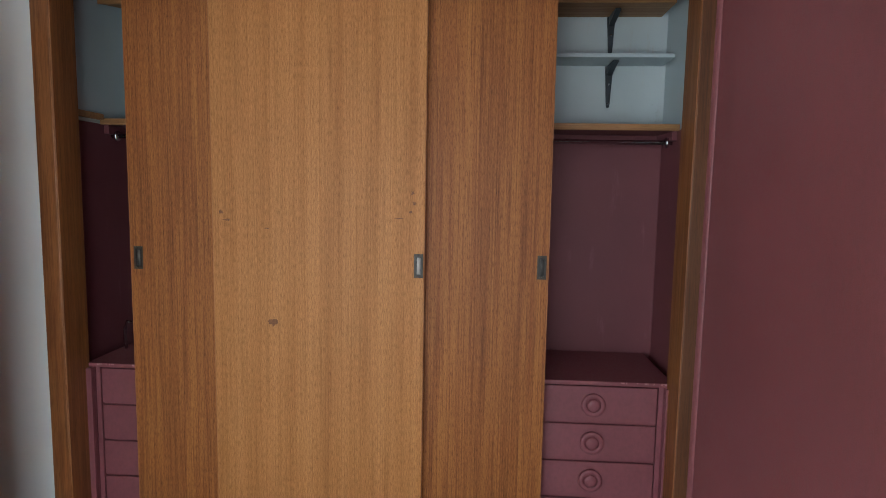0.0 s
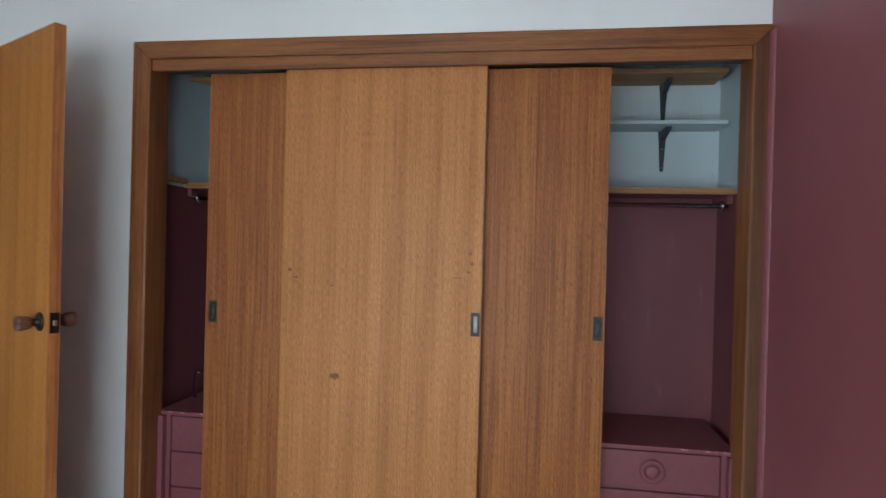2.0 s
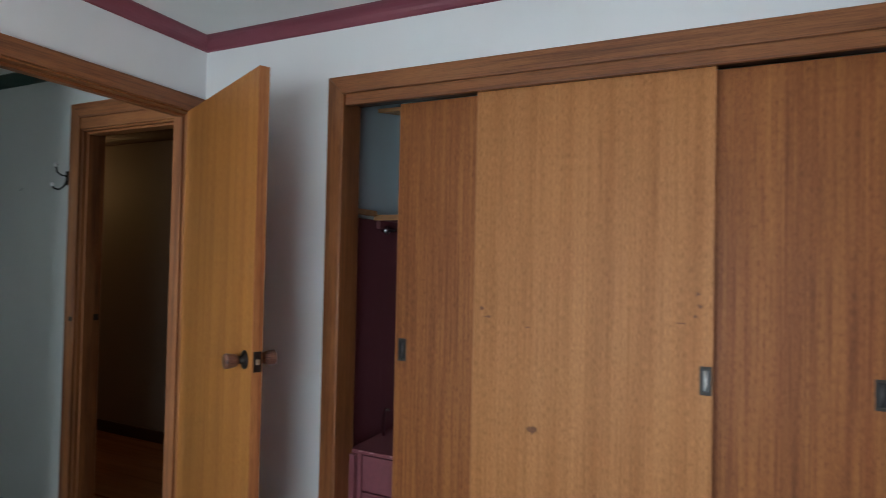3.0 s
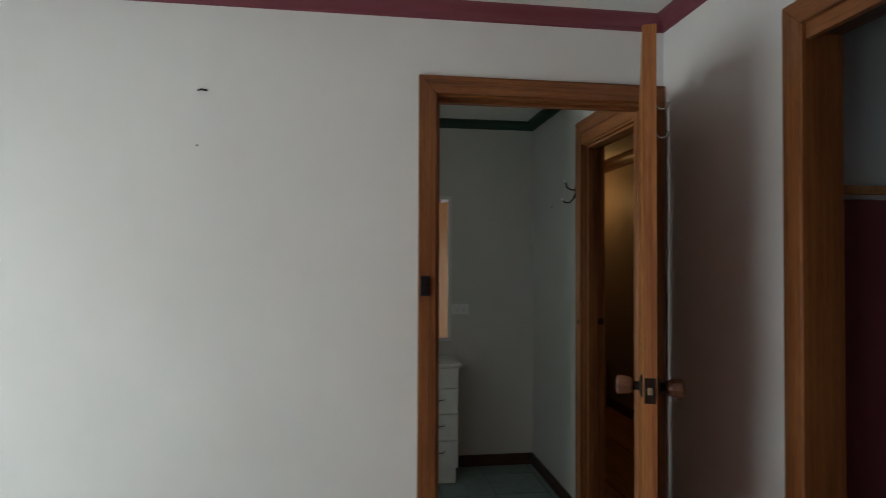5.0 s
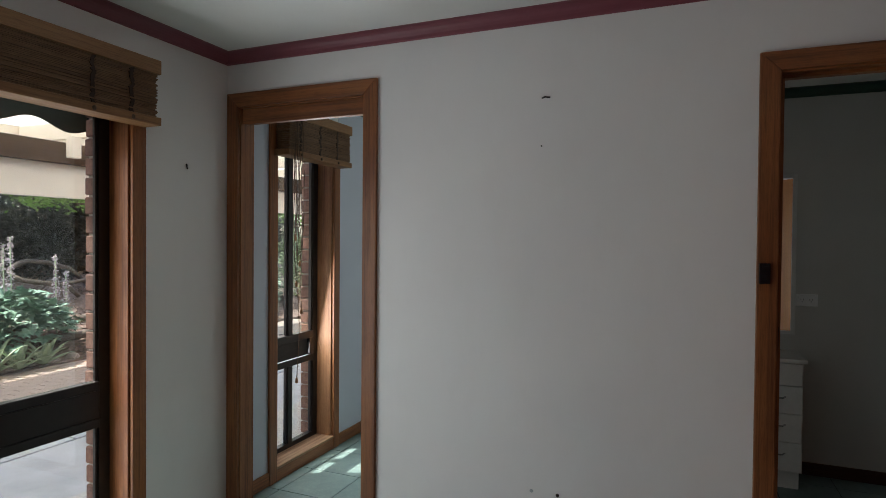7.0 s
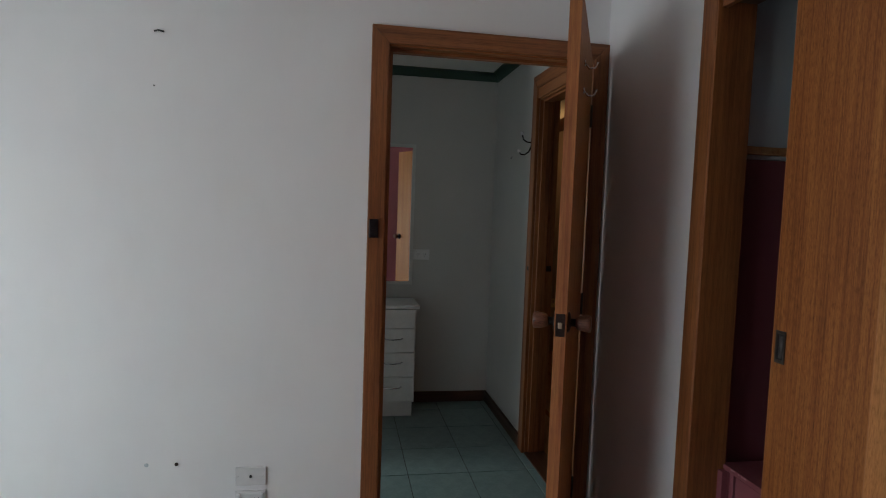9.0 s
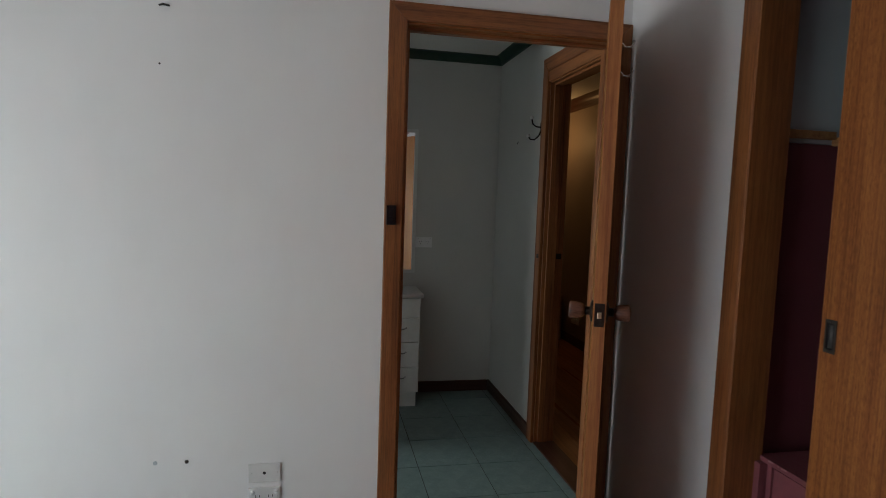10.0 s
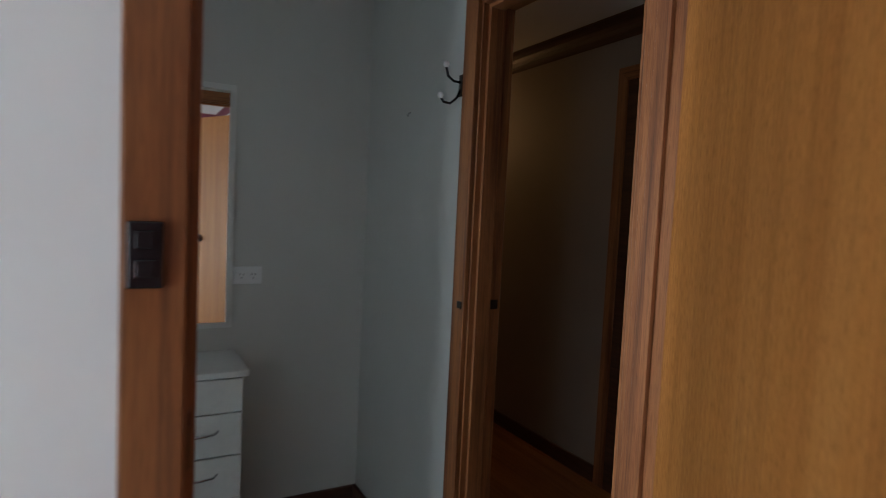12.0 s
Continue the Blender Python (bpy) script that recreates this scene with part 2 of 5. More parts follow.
def tile_mat():
    m, n, l, b = principled("green_ceramic_tile", 0.34)
    v = coords(n, l, (1, 1, 1))
    info = n.new("ShaderNodeObjectInfo")
    f = noise_tex(n, l, v, 14, 6, 0.7)
    f2 = noise_tex(n, l, v, 90, 3, 0.6)
    c = ramp(n, l, f, [(0.3, (0.150, 0.225, 0.214)), (0.7, (0.235, 0.322, 0.308))])
    c = mix_rgb(n, l, 0.35, c, ramp(n, l, f2, [(0.35, (0.7, 0.7, 0.7)), (0.65, (1, 1, 1))]), 'MULTIPLY')
    c = mix_rgb(n, l, 0.5, c, ramp(n, l, info.outputs["Random"], [(0, (0.82, 0.82, 0.82)), (1, (1, 1, 1))]), 'MULTIPLY')
    l.new(c, b.inputs["Base Color"])
    bump(n, l, b, f2, 0.06, 0.001)
    return m


def brick_mat():
    m, n, l, b = principled("brown_brick", 0.88)
    v = coords(n, l, (1, 1, 1))
    info = n.new("ShaderNodeObjectInfo")
    f = noise_tex(n, l, v, 45, 6, 0.7)
    c = ramp(n, l, f, [(0.3, (0.11, 0.062, 0.050)), (0.7, (0.25, 0.150, 0.120))])
    c = mix_rgb(n, l, 0.6, c, ramp(n, l, info.outputs["Random"], [(0, (0.6, 0.55, 0.55)), (0.5, (1, 0.95, 0.9)), (1, (1, 0.8, 0.7))]), 'MULTIPLY')
    l.new(c, b.inputs["Base Color"])
    bump(n, l, b, f, 0.5, 0.004)
    return m


M_MIRROR, M_GLASS, M_TILE, M_BRICK = mirror_mat(), glass_mat(), tile_mat(), brick_mat()
M_GROUT = plain("dark_grout", (0.055, 0.06, 0.055), 0.9, 0, 0.2, 80)


# ---- mesh helpers ----
ORIGIN = {}


def box(bm, x0, x1, y0, y1, z0, z1):
    vs = [bm.verts.new((x, y, z)) for x in (x0, x1) for y in (y0, y1) for z in (z0, z1)]
    for q in ((0, 1, 3, 2), (4, 6, 7, 5), (0, 4, 5, 1), (2, 3, 7, 6), (0, 2, 6, 4), (1, 5, 7, 3)):
        bm.faces.new([vs[i] for i in q])
    return vs


def boxes(*dims, bevel=0.0, seg=2):
    bm = bmesh.new()
    for d in dims:
        box(bm, *d)
    if bevel:
        bmesh.ops.bevel(bm, geom=bm.edges[:], offset=bevel, segments=seg, profile=0.5, affect='EDGES')
    return bm


def prism(poly, depth_axis, d0, d1, bevel=0.0):
    """A flat outline pushed out along an axis; outline points are the two other coordinates in order."""
    bm = bmesh.new()

    def place(p, d):
        a, c = p
        return {'x': (d, a, c), 'y': (a, d, c), 'z': (a, c, d)}[depth_axis]
    lo = [bm.verts.new(place(p, d0)) for p in poly]
    hi = [bm.verts.new(place(p, d1)) for p in poly]
    bm.faces.new(lo), bm.faces.new(hi[::-1])
    k = len(poly)
    for i in range(k):
        bm.faces.new((lo[i], hi[i], hi[(i + 1) % k], lo[(i + 1) % k]))
    bmesh.ops.recalc_face_normals(bm, faces=bm.faces[:])
    if bevel:
        bmesh.ops.bevel(bm, geom=bm.edges[:], offset=bevel, segments=2, profile=0.5, affect='EDGES')
    return bm


def lathe(profile, axis='z', at=(0, 0, 0), seg=28, start_angle=0.0):
    """Turned solid: profile rows of (radius, distance along the axis)."""
    bm = bmesh.new()
    rings = []
    for r, h in profile:
        ring = []
        for i in range(seg):
            a = 2 * math.pi * i / seg
            c, s = r * math.cos(a), r * math.sin(a)
            p = {'z': (c, s, h), 'y': (c, h, s), 'x': (h, c, s)}[axis]
            ring.append(bm.verts.new(Vector(p) + Vector(at)))
        rings.append(ring)
    for a, b2 in zip(rings, rings[1:]):
        for i in range(seg):
            bm.faces.new((a[i], a[(i + 1) % seg], b2[(i + 1) % seg], b2[i]))
    bm.faces.new(rings[0]), bm.faces.new(rings[-1])
    bmesh.ops.recalc_face_normals(bm, faces=bm.faces[:])
    for f in bm.faces:
        f.smooth = True
    return bm


def tube(points, r, seg=10):
    """A round rod through points."""
    bm = bmesh.new()
    pts = [Vector(p) for p in points]
    rings = []
    for i, p in enumerate(pts):
        d = (pts[min(i + 1, len(pts) - 1)] - pts[max(i - 1, 0)]).normalized()
        u = d.cross(Vector((0.31, 0.17, 0.93)))
        if u.length < 0.05:
            u = d.cross(Vector((1, 0, 0)))
        u.normalize()
        w = d.cross(u)
        rings.append([bm.verts.new(p + r * (math.cos(2 * math.pi * k / seg) * u + math.sin(2 * math.pi * k / seg) * w)) for k in range(seg)])
    for a, b2 in zip(rings, rings[1:]):
        for i in range(seg):
            bm.faces.new((a[i], a[(i + 1) % seg], b2[(i + 1) % seg], b2[i]))
    bm.faces.new(rings[0]), bm.faces.new(rings[-1])
    bmesh.ops.recalc_face_normals(bm, faces=bm.faces[:])
    for f in bm.faces:
        f.smooth = True
    return bm


def mesh_of(name, bm, material):
    me = bpy.data.meshes.new(name)
    bm.to_mesh(me)
    bm.free()
    me.materials.append(material)
    return me


def solid(name, bm, material, label="", category="", kind="structure", group=""):
    ob = new(name, mesh_of(name, bm, material))
    ORIGIN[ob] = Vector((0, 0, 0))
    return tagged(ob, label, category, group, kind)


def thing(name, at, label, category, group="", kind=""):
    ob = new(name)
    ob.empty_display_size = 0.05
    ob.location = at
    ORIGIN[ob] = Vector(at)
    return tagged(ob, label, category, group, kind)


def part(name, bm, material, parent, label=""):
    """One mesh under a thing or a part; coordinates are the world's unless the thing's origin is zero."""
    root = ORIGIN[parent]
    if root.length:
        bmesh.ops.translate(bm, verts=bm.verts[:], vec=-root)
    ob = new(name, mesh_of(name, bm, material))
    ob.parent = parent
    ORIGIN[ob] = root
    if label:
        ob["label"] = label
    return ob


def shared_piece(name, me, parent, loc):
    ob = new(name, me)
    ob.parent = parent
    ob.location = loc
    return ob


# ---- plan ----
XL, XR, YW, YF = -2.20, 0.83, 2.10, -1.335      # bedroom: door wall, maroon wall, wardrobe wall, window wall
FB = -0.028                                    # bedroom floor, a little lower than the other floors
CEIL, COR = 2.385, 0.055
XE = -3.99                                     # far wall of the tiled rooms
DY0, DY1, DZ = 1.186, 2.030, 2.045             # doorway to the washroom
OY0, OY1, OZ = -1.252, -0.513, 2.106           # doorway by the window
HX0, HX1 = -3.050, -2.375                      # doorway to the hall
WX0, WX1 = -1.618, 0.50                        # main window
VX0, VX1 = -3.179, -2.586                      # narrow window
AW = 0.068                                     # width of architraves

# walls
solid("wall_west", boxes((XL - 0.10, XL, YF, OY0 - 0.012, FB, CEIL), (XL - 0.10, XL, OY0 - 0.012, OY1 + 0.012, OZ + 0.012, CEIL),
                         (XL - 0.10, XL, OY1 + 0.012, DY0 - 0.012, FB, CEIL), (XL - 0.10, XL, DY0 - 0.012, DY1 + 0.012, DZ + 0.012, CEIL),
                         (XL - 0.10, XL, DY1 + 0.012, YW, FB, CEIL)), M_WALL, "white painted plaster wall with two doorways", "wall")
WRX0, WRX1, WRZ = -1.452, 0.774, 2.066
solid("wall_north", boxes((XL, WRX0 - 0.012, YW, YW + 0.10, FB, CEIL), (WRX0 - 0.012, WRX1 + 0.012, YW, YW + 0.10, WRZ + 0.012, CEIL),
                          (WRX1 + 0.012, XR, YW, YW + 0.10, FB, CEIL)), M_WALL, "white painted wall around the built-in wardrobe", "wall")
solid("wall_east", boxes((XR, XR + 0.10, YF - 0.28, YW + 0.62, FB, CEIL)), M_MAROON, "maroon painted feature wall with roller texture", "wall")
SK = -0.10
GZ = -0.10
solid("wall_south", boxes((VX1 + 0.012, WX0 - 0.012, YF - 0.10, YF, SK, CEIL), (WX0 - 0.012, WX1 + 0.012, YF - 0.10, YF, 2.06, CEIL),
                          (WX1 + 0.012, XR, YF - 0.10, YF, SK, CEIL), (WX0 - 0.012, WX1 + 0.012, YF - 0.10, YF, SK, 0.05),
                          (XE - 0.1, VX0 - 0.012, YF - 0.10, YF, SK, CEIL), (VX0 - 0.012, VX1 + 0.012, YF - 0.10, YF, 2.06, CEIL),
                          (VX0 - 0.012, VX1 + 0.012, YF - 0.10, YF, SK, 0.05)), M_WALL, "white painted outside wall with windows", "wall")
solid("wall_blue_lining", boxes((XE, VX0 - AW, YF, YF + 0.004, 0, CEIL - 0.001), (VX1 + AW, XL - 0.10, YF, YF + 0.004, 0, CEIL - 0.001)), M_BLUE,
      "pale blue painted wall beside the narrow window", "wall")
solid("wall_far_west", boxes((XE - 0.10, XE, YF, YW, 0, CEIL)), M_ENS, "pale grey-green painted washroom wall", "wall")
# Unseen wall, added to limit the window light that reaches the washroom.
solid("wall_partition", boxes((XE, -2.98, 0.40, 0.48, 0, CEIL)), M_ENS, "unseen added partition that holds back the narrow window's light from the washroom", "wall")
solid("wall_washroom_north", boxes((XE - 0.10, HX0 - 0.012, YW, YW + 0.12, 0, CEIL), (HX0 - 0.012, HX1 + 0.012, YW, YW + 0.12, DZ + 0.014, CEIL),
                                   (HX1 + 0.012, XL, YW, YW + 0.12, 0, CEIL)), M_ENS, "pale grey-green washroom wall with hall doorway", "wall")
HY = 3.31
solid("wall_hall_north", boxes((-7.0, -1.6, HY, HY + 0.10, 0, CEIL)), M_HALLWALL, "cream hall wall with the shade put into its colour", "wall")
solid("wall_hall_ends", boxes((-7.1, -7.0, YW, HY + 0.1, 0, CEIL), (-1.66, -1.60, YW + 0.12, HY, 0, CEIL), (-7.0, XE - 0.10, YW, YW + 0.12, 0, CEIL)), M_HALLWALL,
      "cream hall end walls in the same shade-darkened colour", "wall")
solid("ceiling", boxes((XE - 0.1, XR + 0.1, YF - 0.1, YW + 0.62, CEIL, CEIL + 0.08), (-7.1, XE - 0.1, YW, HY + 0.1, CEIL, CEIL + 0.08),
                       (XE - 0.1, -1.6, YW + 0.62, HY + 0.1, CEIL, CEIL + 0.08)), M_CEIL, "flat white plaster ceiling", "ceiling")


def cove(length_axis, a0, a1, wall, toward, size=COR, ceil=CEIL):
    """Concave cornice along a wall; toward is +1 or -1, the way from the wall into the room."""
    pts = [(0, 0), (0, -size)]
    for i in range(7):
        t = i / 6 * math.pi / 2
        pts.append((size * 0.12 + size * 0.88 * (1 - math.cos(t)), -size + size * 0.10 + size * 0.90 * math.sin(t)))
    pts.append((size, 0))
    poly = [(wall + toward * u, ceil + v) for u, v in pts]
    bm = bmesh.new()
    ends = []
    for a in (a0, a1):
        ring = []
        for u, z in poly:
            off = abs(u - wall)
            aa = a + off if a == a0 else a - off
            ring.append(bm.verts.new((aa, u, z) if length_axis == 'x' else (u, aa, z)))
        ends.append(ring)
    k = len(poly)
    for i in range(k):
        bm.faces.new((ends[0][i], ends[1][i], ends[1][(i + 1) % k], ends[0][(i + 1) % k]))
    bm.faces.new(ends[0]), bm.faces.new(ends[1][::-1])
    bmesh.ops.recalc_face_normals(bm, faces=bm.faces[:])
    return bm


for ax, a0, a1, w, s in (('y', YF, YW, XL, 1), ('y', YF, YW, XR, -1), ('x', XL, XR, YW, -1), ('x', XL, XR, YF, 1)):
    solid("cornice_bedroom", cove(ax, a0, a1, w, s), M_MAROON_GLOSS, "maroon painted coved cornice", "cornice", group="bedroom cornice")
for ax, a0, a1, w, s in (('y', YF, YW, XE, 1), ('y', YF, YW, XL - 0.10, -1), ('x', XE, XL - 0.10, YW, -1), ('x', XE, XL - 0.10, YF, 1)):
    solid("cornice_washroom", cove(ax, a0, a1, w, s), M_GREEN, "dark green painted coved cornice", "cornice", group="washroom cornice")
solid("cornice_hall", cove('x', -7.0, -1.66, HY, -1, 0.095), M_DARKWOOD_X, "dark hall cornice", "cornice")

# skirting
def skirting(name, dims, mat):
    bm = boxes(dims, bevel=0.005)
    return solid(name, bm, mat, "dark stained timber skirting board", "skirting")


skirting("skirting_washroom", (XE, XE + 0.016, 1.53, YW - 0.016, 0, 0.078), M_DARKWOOD_Y)
skirting("skirting_washroom", (XE, HX0 - AW, YW - 0.016, YW, 0, 0.078), M_DARKWOOD_X)
skirting("skirting_side_room", (XE, VX0 - AW, YF + 0.004, YF + 0.02, 0, 0.078), M_TRIM_X)
skirting("skirting_side_room", (VX1 + AW, XL - 0.10, YF + 0.004, YF + 0.02, 0, 0.078), M_TRIM_X)
skirting("skirting_bedroom", (XL + 0.0, WRX0 - AW, YW - 0.016, YW, FB, 0.032), M_DARKWOOD_X)
skirting("skirting_bedroom", (XL, XL + 0.016, OY1 + AW, DY0 - AW, FB, 0.045), M_TRIM_Y)
skirting("skirting_bedroom", (XR - 0.016, XR, YF, YW - 0.042, FB, 0.045), M_DARKWOOD_Y)
skirting("skirting_bedroom", (XL, WX0 - AW, YF, YF + 0.016, FB, 0.045), M_TRIM_X)
skirting("skirting_hall", (-7.0, -3.655, HY - 0.016, HY, 0, 0.09), M_DARKWOOD_X)


# architraves and linings, mitred
def casing(name, axis, face, out, a0, a1, top, label, w=AW, sides=(True, True), bottom=0.0, thick=0.018, upright=None):
    """Mitred frame on a wall face. a0..a1 is the opening, axis the way it runs, out +1/-1 the way the face looks."""
    c = thing(name, ((a0 + a1) / 2, face, 0) if axis == 'x' else (face, (a0 + a1) / 2, 0), label, "door frame", kind="structure")
    d0, d1 = sorted((face, face + out * thick))
    da = 'y' if axis == 'x' else 'x'
    mh = M_TRIM_X if axis == 'x' else M_TRIM_Y
    if sides[0]:
        part("side_casing", prism([(a0 - w, bottom), (a0, bottom), (a0, top), (a0 - w, top + w)], da, d0, d1, 0.003), upright or M_TRIM_V, c)
    if sides[1]:
        part("side_casing", prism([(a1, bottom), (a1 + w, bottom), (a1 + w, top + w), (a1, top)], da, d0, d1, 0.003), upright or M_TRIM_V, c)
    part("head_casing", prism([(a0 - w, top + w), (a0, top), (a1, top), (a1 + w, top + w)], da, d0, d1, 0.003), mh, c)
    return c


def lining(name, axis, f0, f1, a0, a1, top, label, stop=None, t=0.012, bottom=0.0):
    """Boards that line an opening through a wall from face f0 to f1, with a door stop."""
    c = thing(name, ((a0 + a1) / 2, (f0 + f1) / 2, 0) if axis == 'x' else ((f0 + f1) / 2, (a0 + a1) / 2, 0), label, "door frame", kind="structure")
    mh = M_TRIM_X if axis == 'x' else M_TRIM_Y

    def b(p0, p1, q0, q1, z0, z1):
        return boxes((p0, p1, q0, q1, z0, z1) if axis == 'x' else (q0, q1, p0, p1, z0, z1), bevel=0.0012, seg=1)
    part("jamb", b(a0 - t, a0 + 0.006, f0, f1, bottom, top + t), M_TRIM_V, c)
    part("jamb", b(a1 - 0.006, a1 + t, f0, f1, bottom, top + t), M_TRIM_V, c)
    part("head", b(a0 + 0.006, a1 - 0.006, f0, f1, top - 0.006, top + t), mh, c)
    if stop:
        s0, s1 = stop
        part("stop", b(a0 + 0.006, a0 + 0.018, s0, s1, bottom, top - 0.018), M_TRIM_V, c)
        part("stop", b(a1 - 0.018, a1 - 0.006, s0, s1, bottom, top - 0.018), M_TRIM_V, c)
        part("stop", b(a0 + 0.006, a1 - 0.006, s0, s1, top - 0.018, top - 0.006), mh, c)
    return c


casing("door_frame_washroom", 'y', XL, 1, DY0, DY1, DZ, "red-brown timber architrave around the washroom doorway", bottom=FB)
casing("door_frame_washroom_inside", 'y', XL - 0.10, -1, DY0, DY1, DZ, "red-brown timber architrave inside the washroom")
lining("door_lining_washroom", 'y', XL - 0.10, XL, DY0, DY1, DZ, "timber lining of the washroom doorway", (XL - 0.075, XL - 0.04))
casing("door_frame_side_room", 'y', XL, 1, OY0, OY1, OZ, "red-brown timber architrave around the doorway by the window", w=0.072, bottom=FB)
lining("door_lining_side_room", 'y', XL - 0.10, XL, OY0, OY1, OZ, "timber lining of the doorway by the window")
solid("doorway_pelmet", boxes((XL - 0.045, XL - 0.012, OY0 + 0.007, OY1 - 0.007, 2.022, OZ - 0.007), bevel=0.002), M_TRIM_Y, "timber pelmet board under the doorway head", "trim")
casing("door_frame_hall", 'x', YW, -1, HX0, HX1, DZ + 0.060, "wide timber architrave around the hall doorway", w=0.075)
lining("door_lining_hall", 'x', YW, YW + 0.12, HX0, HX1, DZ + 0.002, "timber lining of the hall doorway", (YW + 0.02, YW + 0.075))
solid("hall_threshold", boxes((HX0 + 0.0065, HX1 - 0.0065, YW - 0.004, YW + 0.122, 0.0005, 0.010), bevel=0.003), M_DARKWOOD_X, "dark timber threshold between tiles and floorboards", "threshold")
solid("hall_head_board", boxes((HX0 - 0.011, HX1 + 0.011, YW - 0.012, YW - 0.0005, DZ + 0.004, DZ + 0.061), bevel=0.002), M_TRIM_X, "timber board over the hall doorway", "trim")
casing("door_frame_hall_far", 'x', HY, -1, -3.585, -2.795, 2.075, "dark timber architrave in the hall", w=AW)
solid("door_hall_far", boxes((-3.585, -2.795, HY - 0.012, HY - 0.001, 0, 2.075)), M_DARKWOOD_X, "closed dark timber door in the hall", "door")

# ---- wardrobe ----
casing("wardrobe_frame", 'x', YW, -1, WRX0, WRX1, WRZ, "red-brown timber architrave around the built-in wardrobe", w=AW, sides=(True, False), bottom=FB)
frame_side = solid("wardrobe_frame_side", prism([(WRX1, FB), (XR - 0.002, FB), (XR - 0.002, WRZ + 0.053), (WRX1, WRZ)], 'y', YW - 0.018, YW - 0.0005, 0.003), M_WR_TRIM, "narrow timber architrave beside the maroon wall, in the shaded trim colour", "trim")
# Strip added in place of the sheen along the wall's smoother paint edge.
solid("corner_bead", prism([(XR - 0.013, YW - 0.0185), (XR - 0.0005, YW - 0.0185), (XR - 0.0005, YW - 0.040), (XR - 0.005, YW - 0.037), (XR - 0.010, YW - 0.030)], 'z', FB, WRZ + 0.045, 0.001),
      M_MAROON, "slim maroon strip standing in for the sheen on the wall's painted edge by the wardrobe frame", "trim")
wl = thing("wardrobe_lining", ((WRX0 + WRX1) / 2, YW + 0.05, 0), "timber lining and pelmet of the wardrobe opening", "trim", kind="structure")
M_JAMB = wood("wardrobe_jamb_timber", (0.19, 0.067, 0.019), (0.34, 0.132, 0.039), 'z', 80, 0.02, 0.45, knots=True)
part("jamb", boxes((WRX0 - 0.011, WRX0 + 0.004, YW - 0.016, YW + 0.11, FB, WRZ), bevel=0.0015), M_JAMB, wl)
part("jamb", boxes((WRX1 - 0.004, WRX1 + 0.011, YW - 0.016, YW + 0.11, FB, WRZ), bevel=0.0015), M_JAMB, wl)
part("pelmet", boxes((WRX0 + 0.005, WRX1 - 0.005, YW - 0.004, YW + 0.014, 2.022, WRZ + 0.010), bevel=0.002), M_TRIM_X, wl)
part("top_track", boxes((WRX0 + 0.005, WRX1 - 0.005, YW + 0.016, YW + 0.108, 2.040, WRZ + 0.010)), M_DARKWOOD_X, wl)

CX0, CX1, CYB, SHZ = -1.492, 0.828, 2.62, 1.606
cl = thing("wardrobe_cavity", (-0.4, 2.5, 0), "painted inside walls of the wardrobe, maroon below and white above, both darkened for the shade inside", "wall", kind="structure")
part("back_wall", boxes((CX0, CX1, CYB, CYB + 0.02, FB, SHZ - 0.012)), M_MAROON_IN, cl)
part("upper_back_wall", boxes((CX0, CX1, CYB, CYB + 0.02, SHZ - 0.010, CEIL)), M_WHITE_IN, cl, "white painted upper back with inner shade in its colour")
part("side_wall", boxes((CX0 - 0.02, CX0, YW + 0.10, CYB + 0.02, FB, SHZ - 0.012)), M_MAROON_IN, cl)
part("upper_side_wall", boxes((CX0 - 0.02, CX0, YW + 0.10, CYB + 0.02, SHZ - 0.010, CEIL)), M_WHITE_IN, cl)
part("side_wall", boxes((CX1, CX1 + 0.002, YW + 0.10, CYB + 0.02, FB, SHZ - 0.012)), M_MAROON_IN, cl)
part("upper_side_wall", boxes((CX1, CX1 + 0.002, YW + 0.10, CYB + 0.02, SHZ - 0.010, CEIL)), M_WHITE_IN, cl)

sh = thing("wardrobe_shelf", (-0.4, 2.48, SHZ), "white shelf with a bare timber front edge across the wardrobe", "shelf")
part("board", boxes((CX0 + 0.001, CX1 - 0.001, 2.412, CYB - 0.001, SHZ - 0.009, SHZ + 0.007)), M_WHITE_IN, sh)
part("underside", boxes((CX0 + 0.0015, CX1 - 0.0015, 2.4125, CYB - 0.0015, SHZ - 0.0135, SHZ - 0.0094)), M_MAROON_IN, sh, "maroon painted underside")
part("front_edge", boxes((CX0 + 0.001, CX1 - 0.001, 2.396, 2.411, SHZ - 0.015, SHZ + 0.010), bevel=0.0015), M_SHELFWOOD, sh, "bare timber edge strip")
part("side_strip", boxes((CX0 + 0.0012, CX0 + 0.020, 2.205, 2.395, SHZ + 0.002, SHZ + 0.026), bevel=0.0015), M_SHELFWOOD, sh)
part("cleat", boxes((CX1 - 0.022, CX1 - 0.0012, 2.42, CYB - 0.002, SHZ - 0.05, SHZ - 0.014), bevel=0.002), M_MAROON_IN, sh)
part("cleat", boxes((CX0 + 0.0012, CX0 + 0.022, 2.42, CYB - 0.002, SHZ - 0.05, SHZ - 0.014), bevel=0.002), M_MAROON_IN, sh)

up = thing("upper_shelf", (0.2, 2.5, 1.86), "thin white shelf on steel brackets in the wardrobe", "shelf", "upper wardrobe shelves")
part("board", boxes((-0.30, 0.812, 2.455, CYB - 0.001, 1.879, 1.894), bevel=0.001), M_WHITE_IN, up)
tp = thing("upper_shelf", (0.2, 2.5, 1.99), "bare timber shelf on steel brackets at the top of the wardrobe", "shelf", "upper wardrobe shelves")
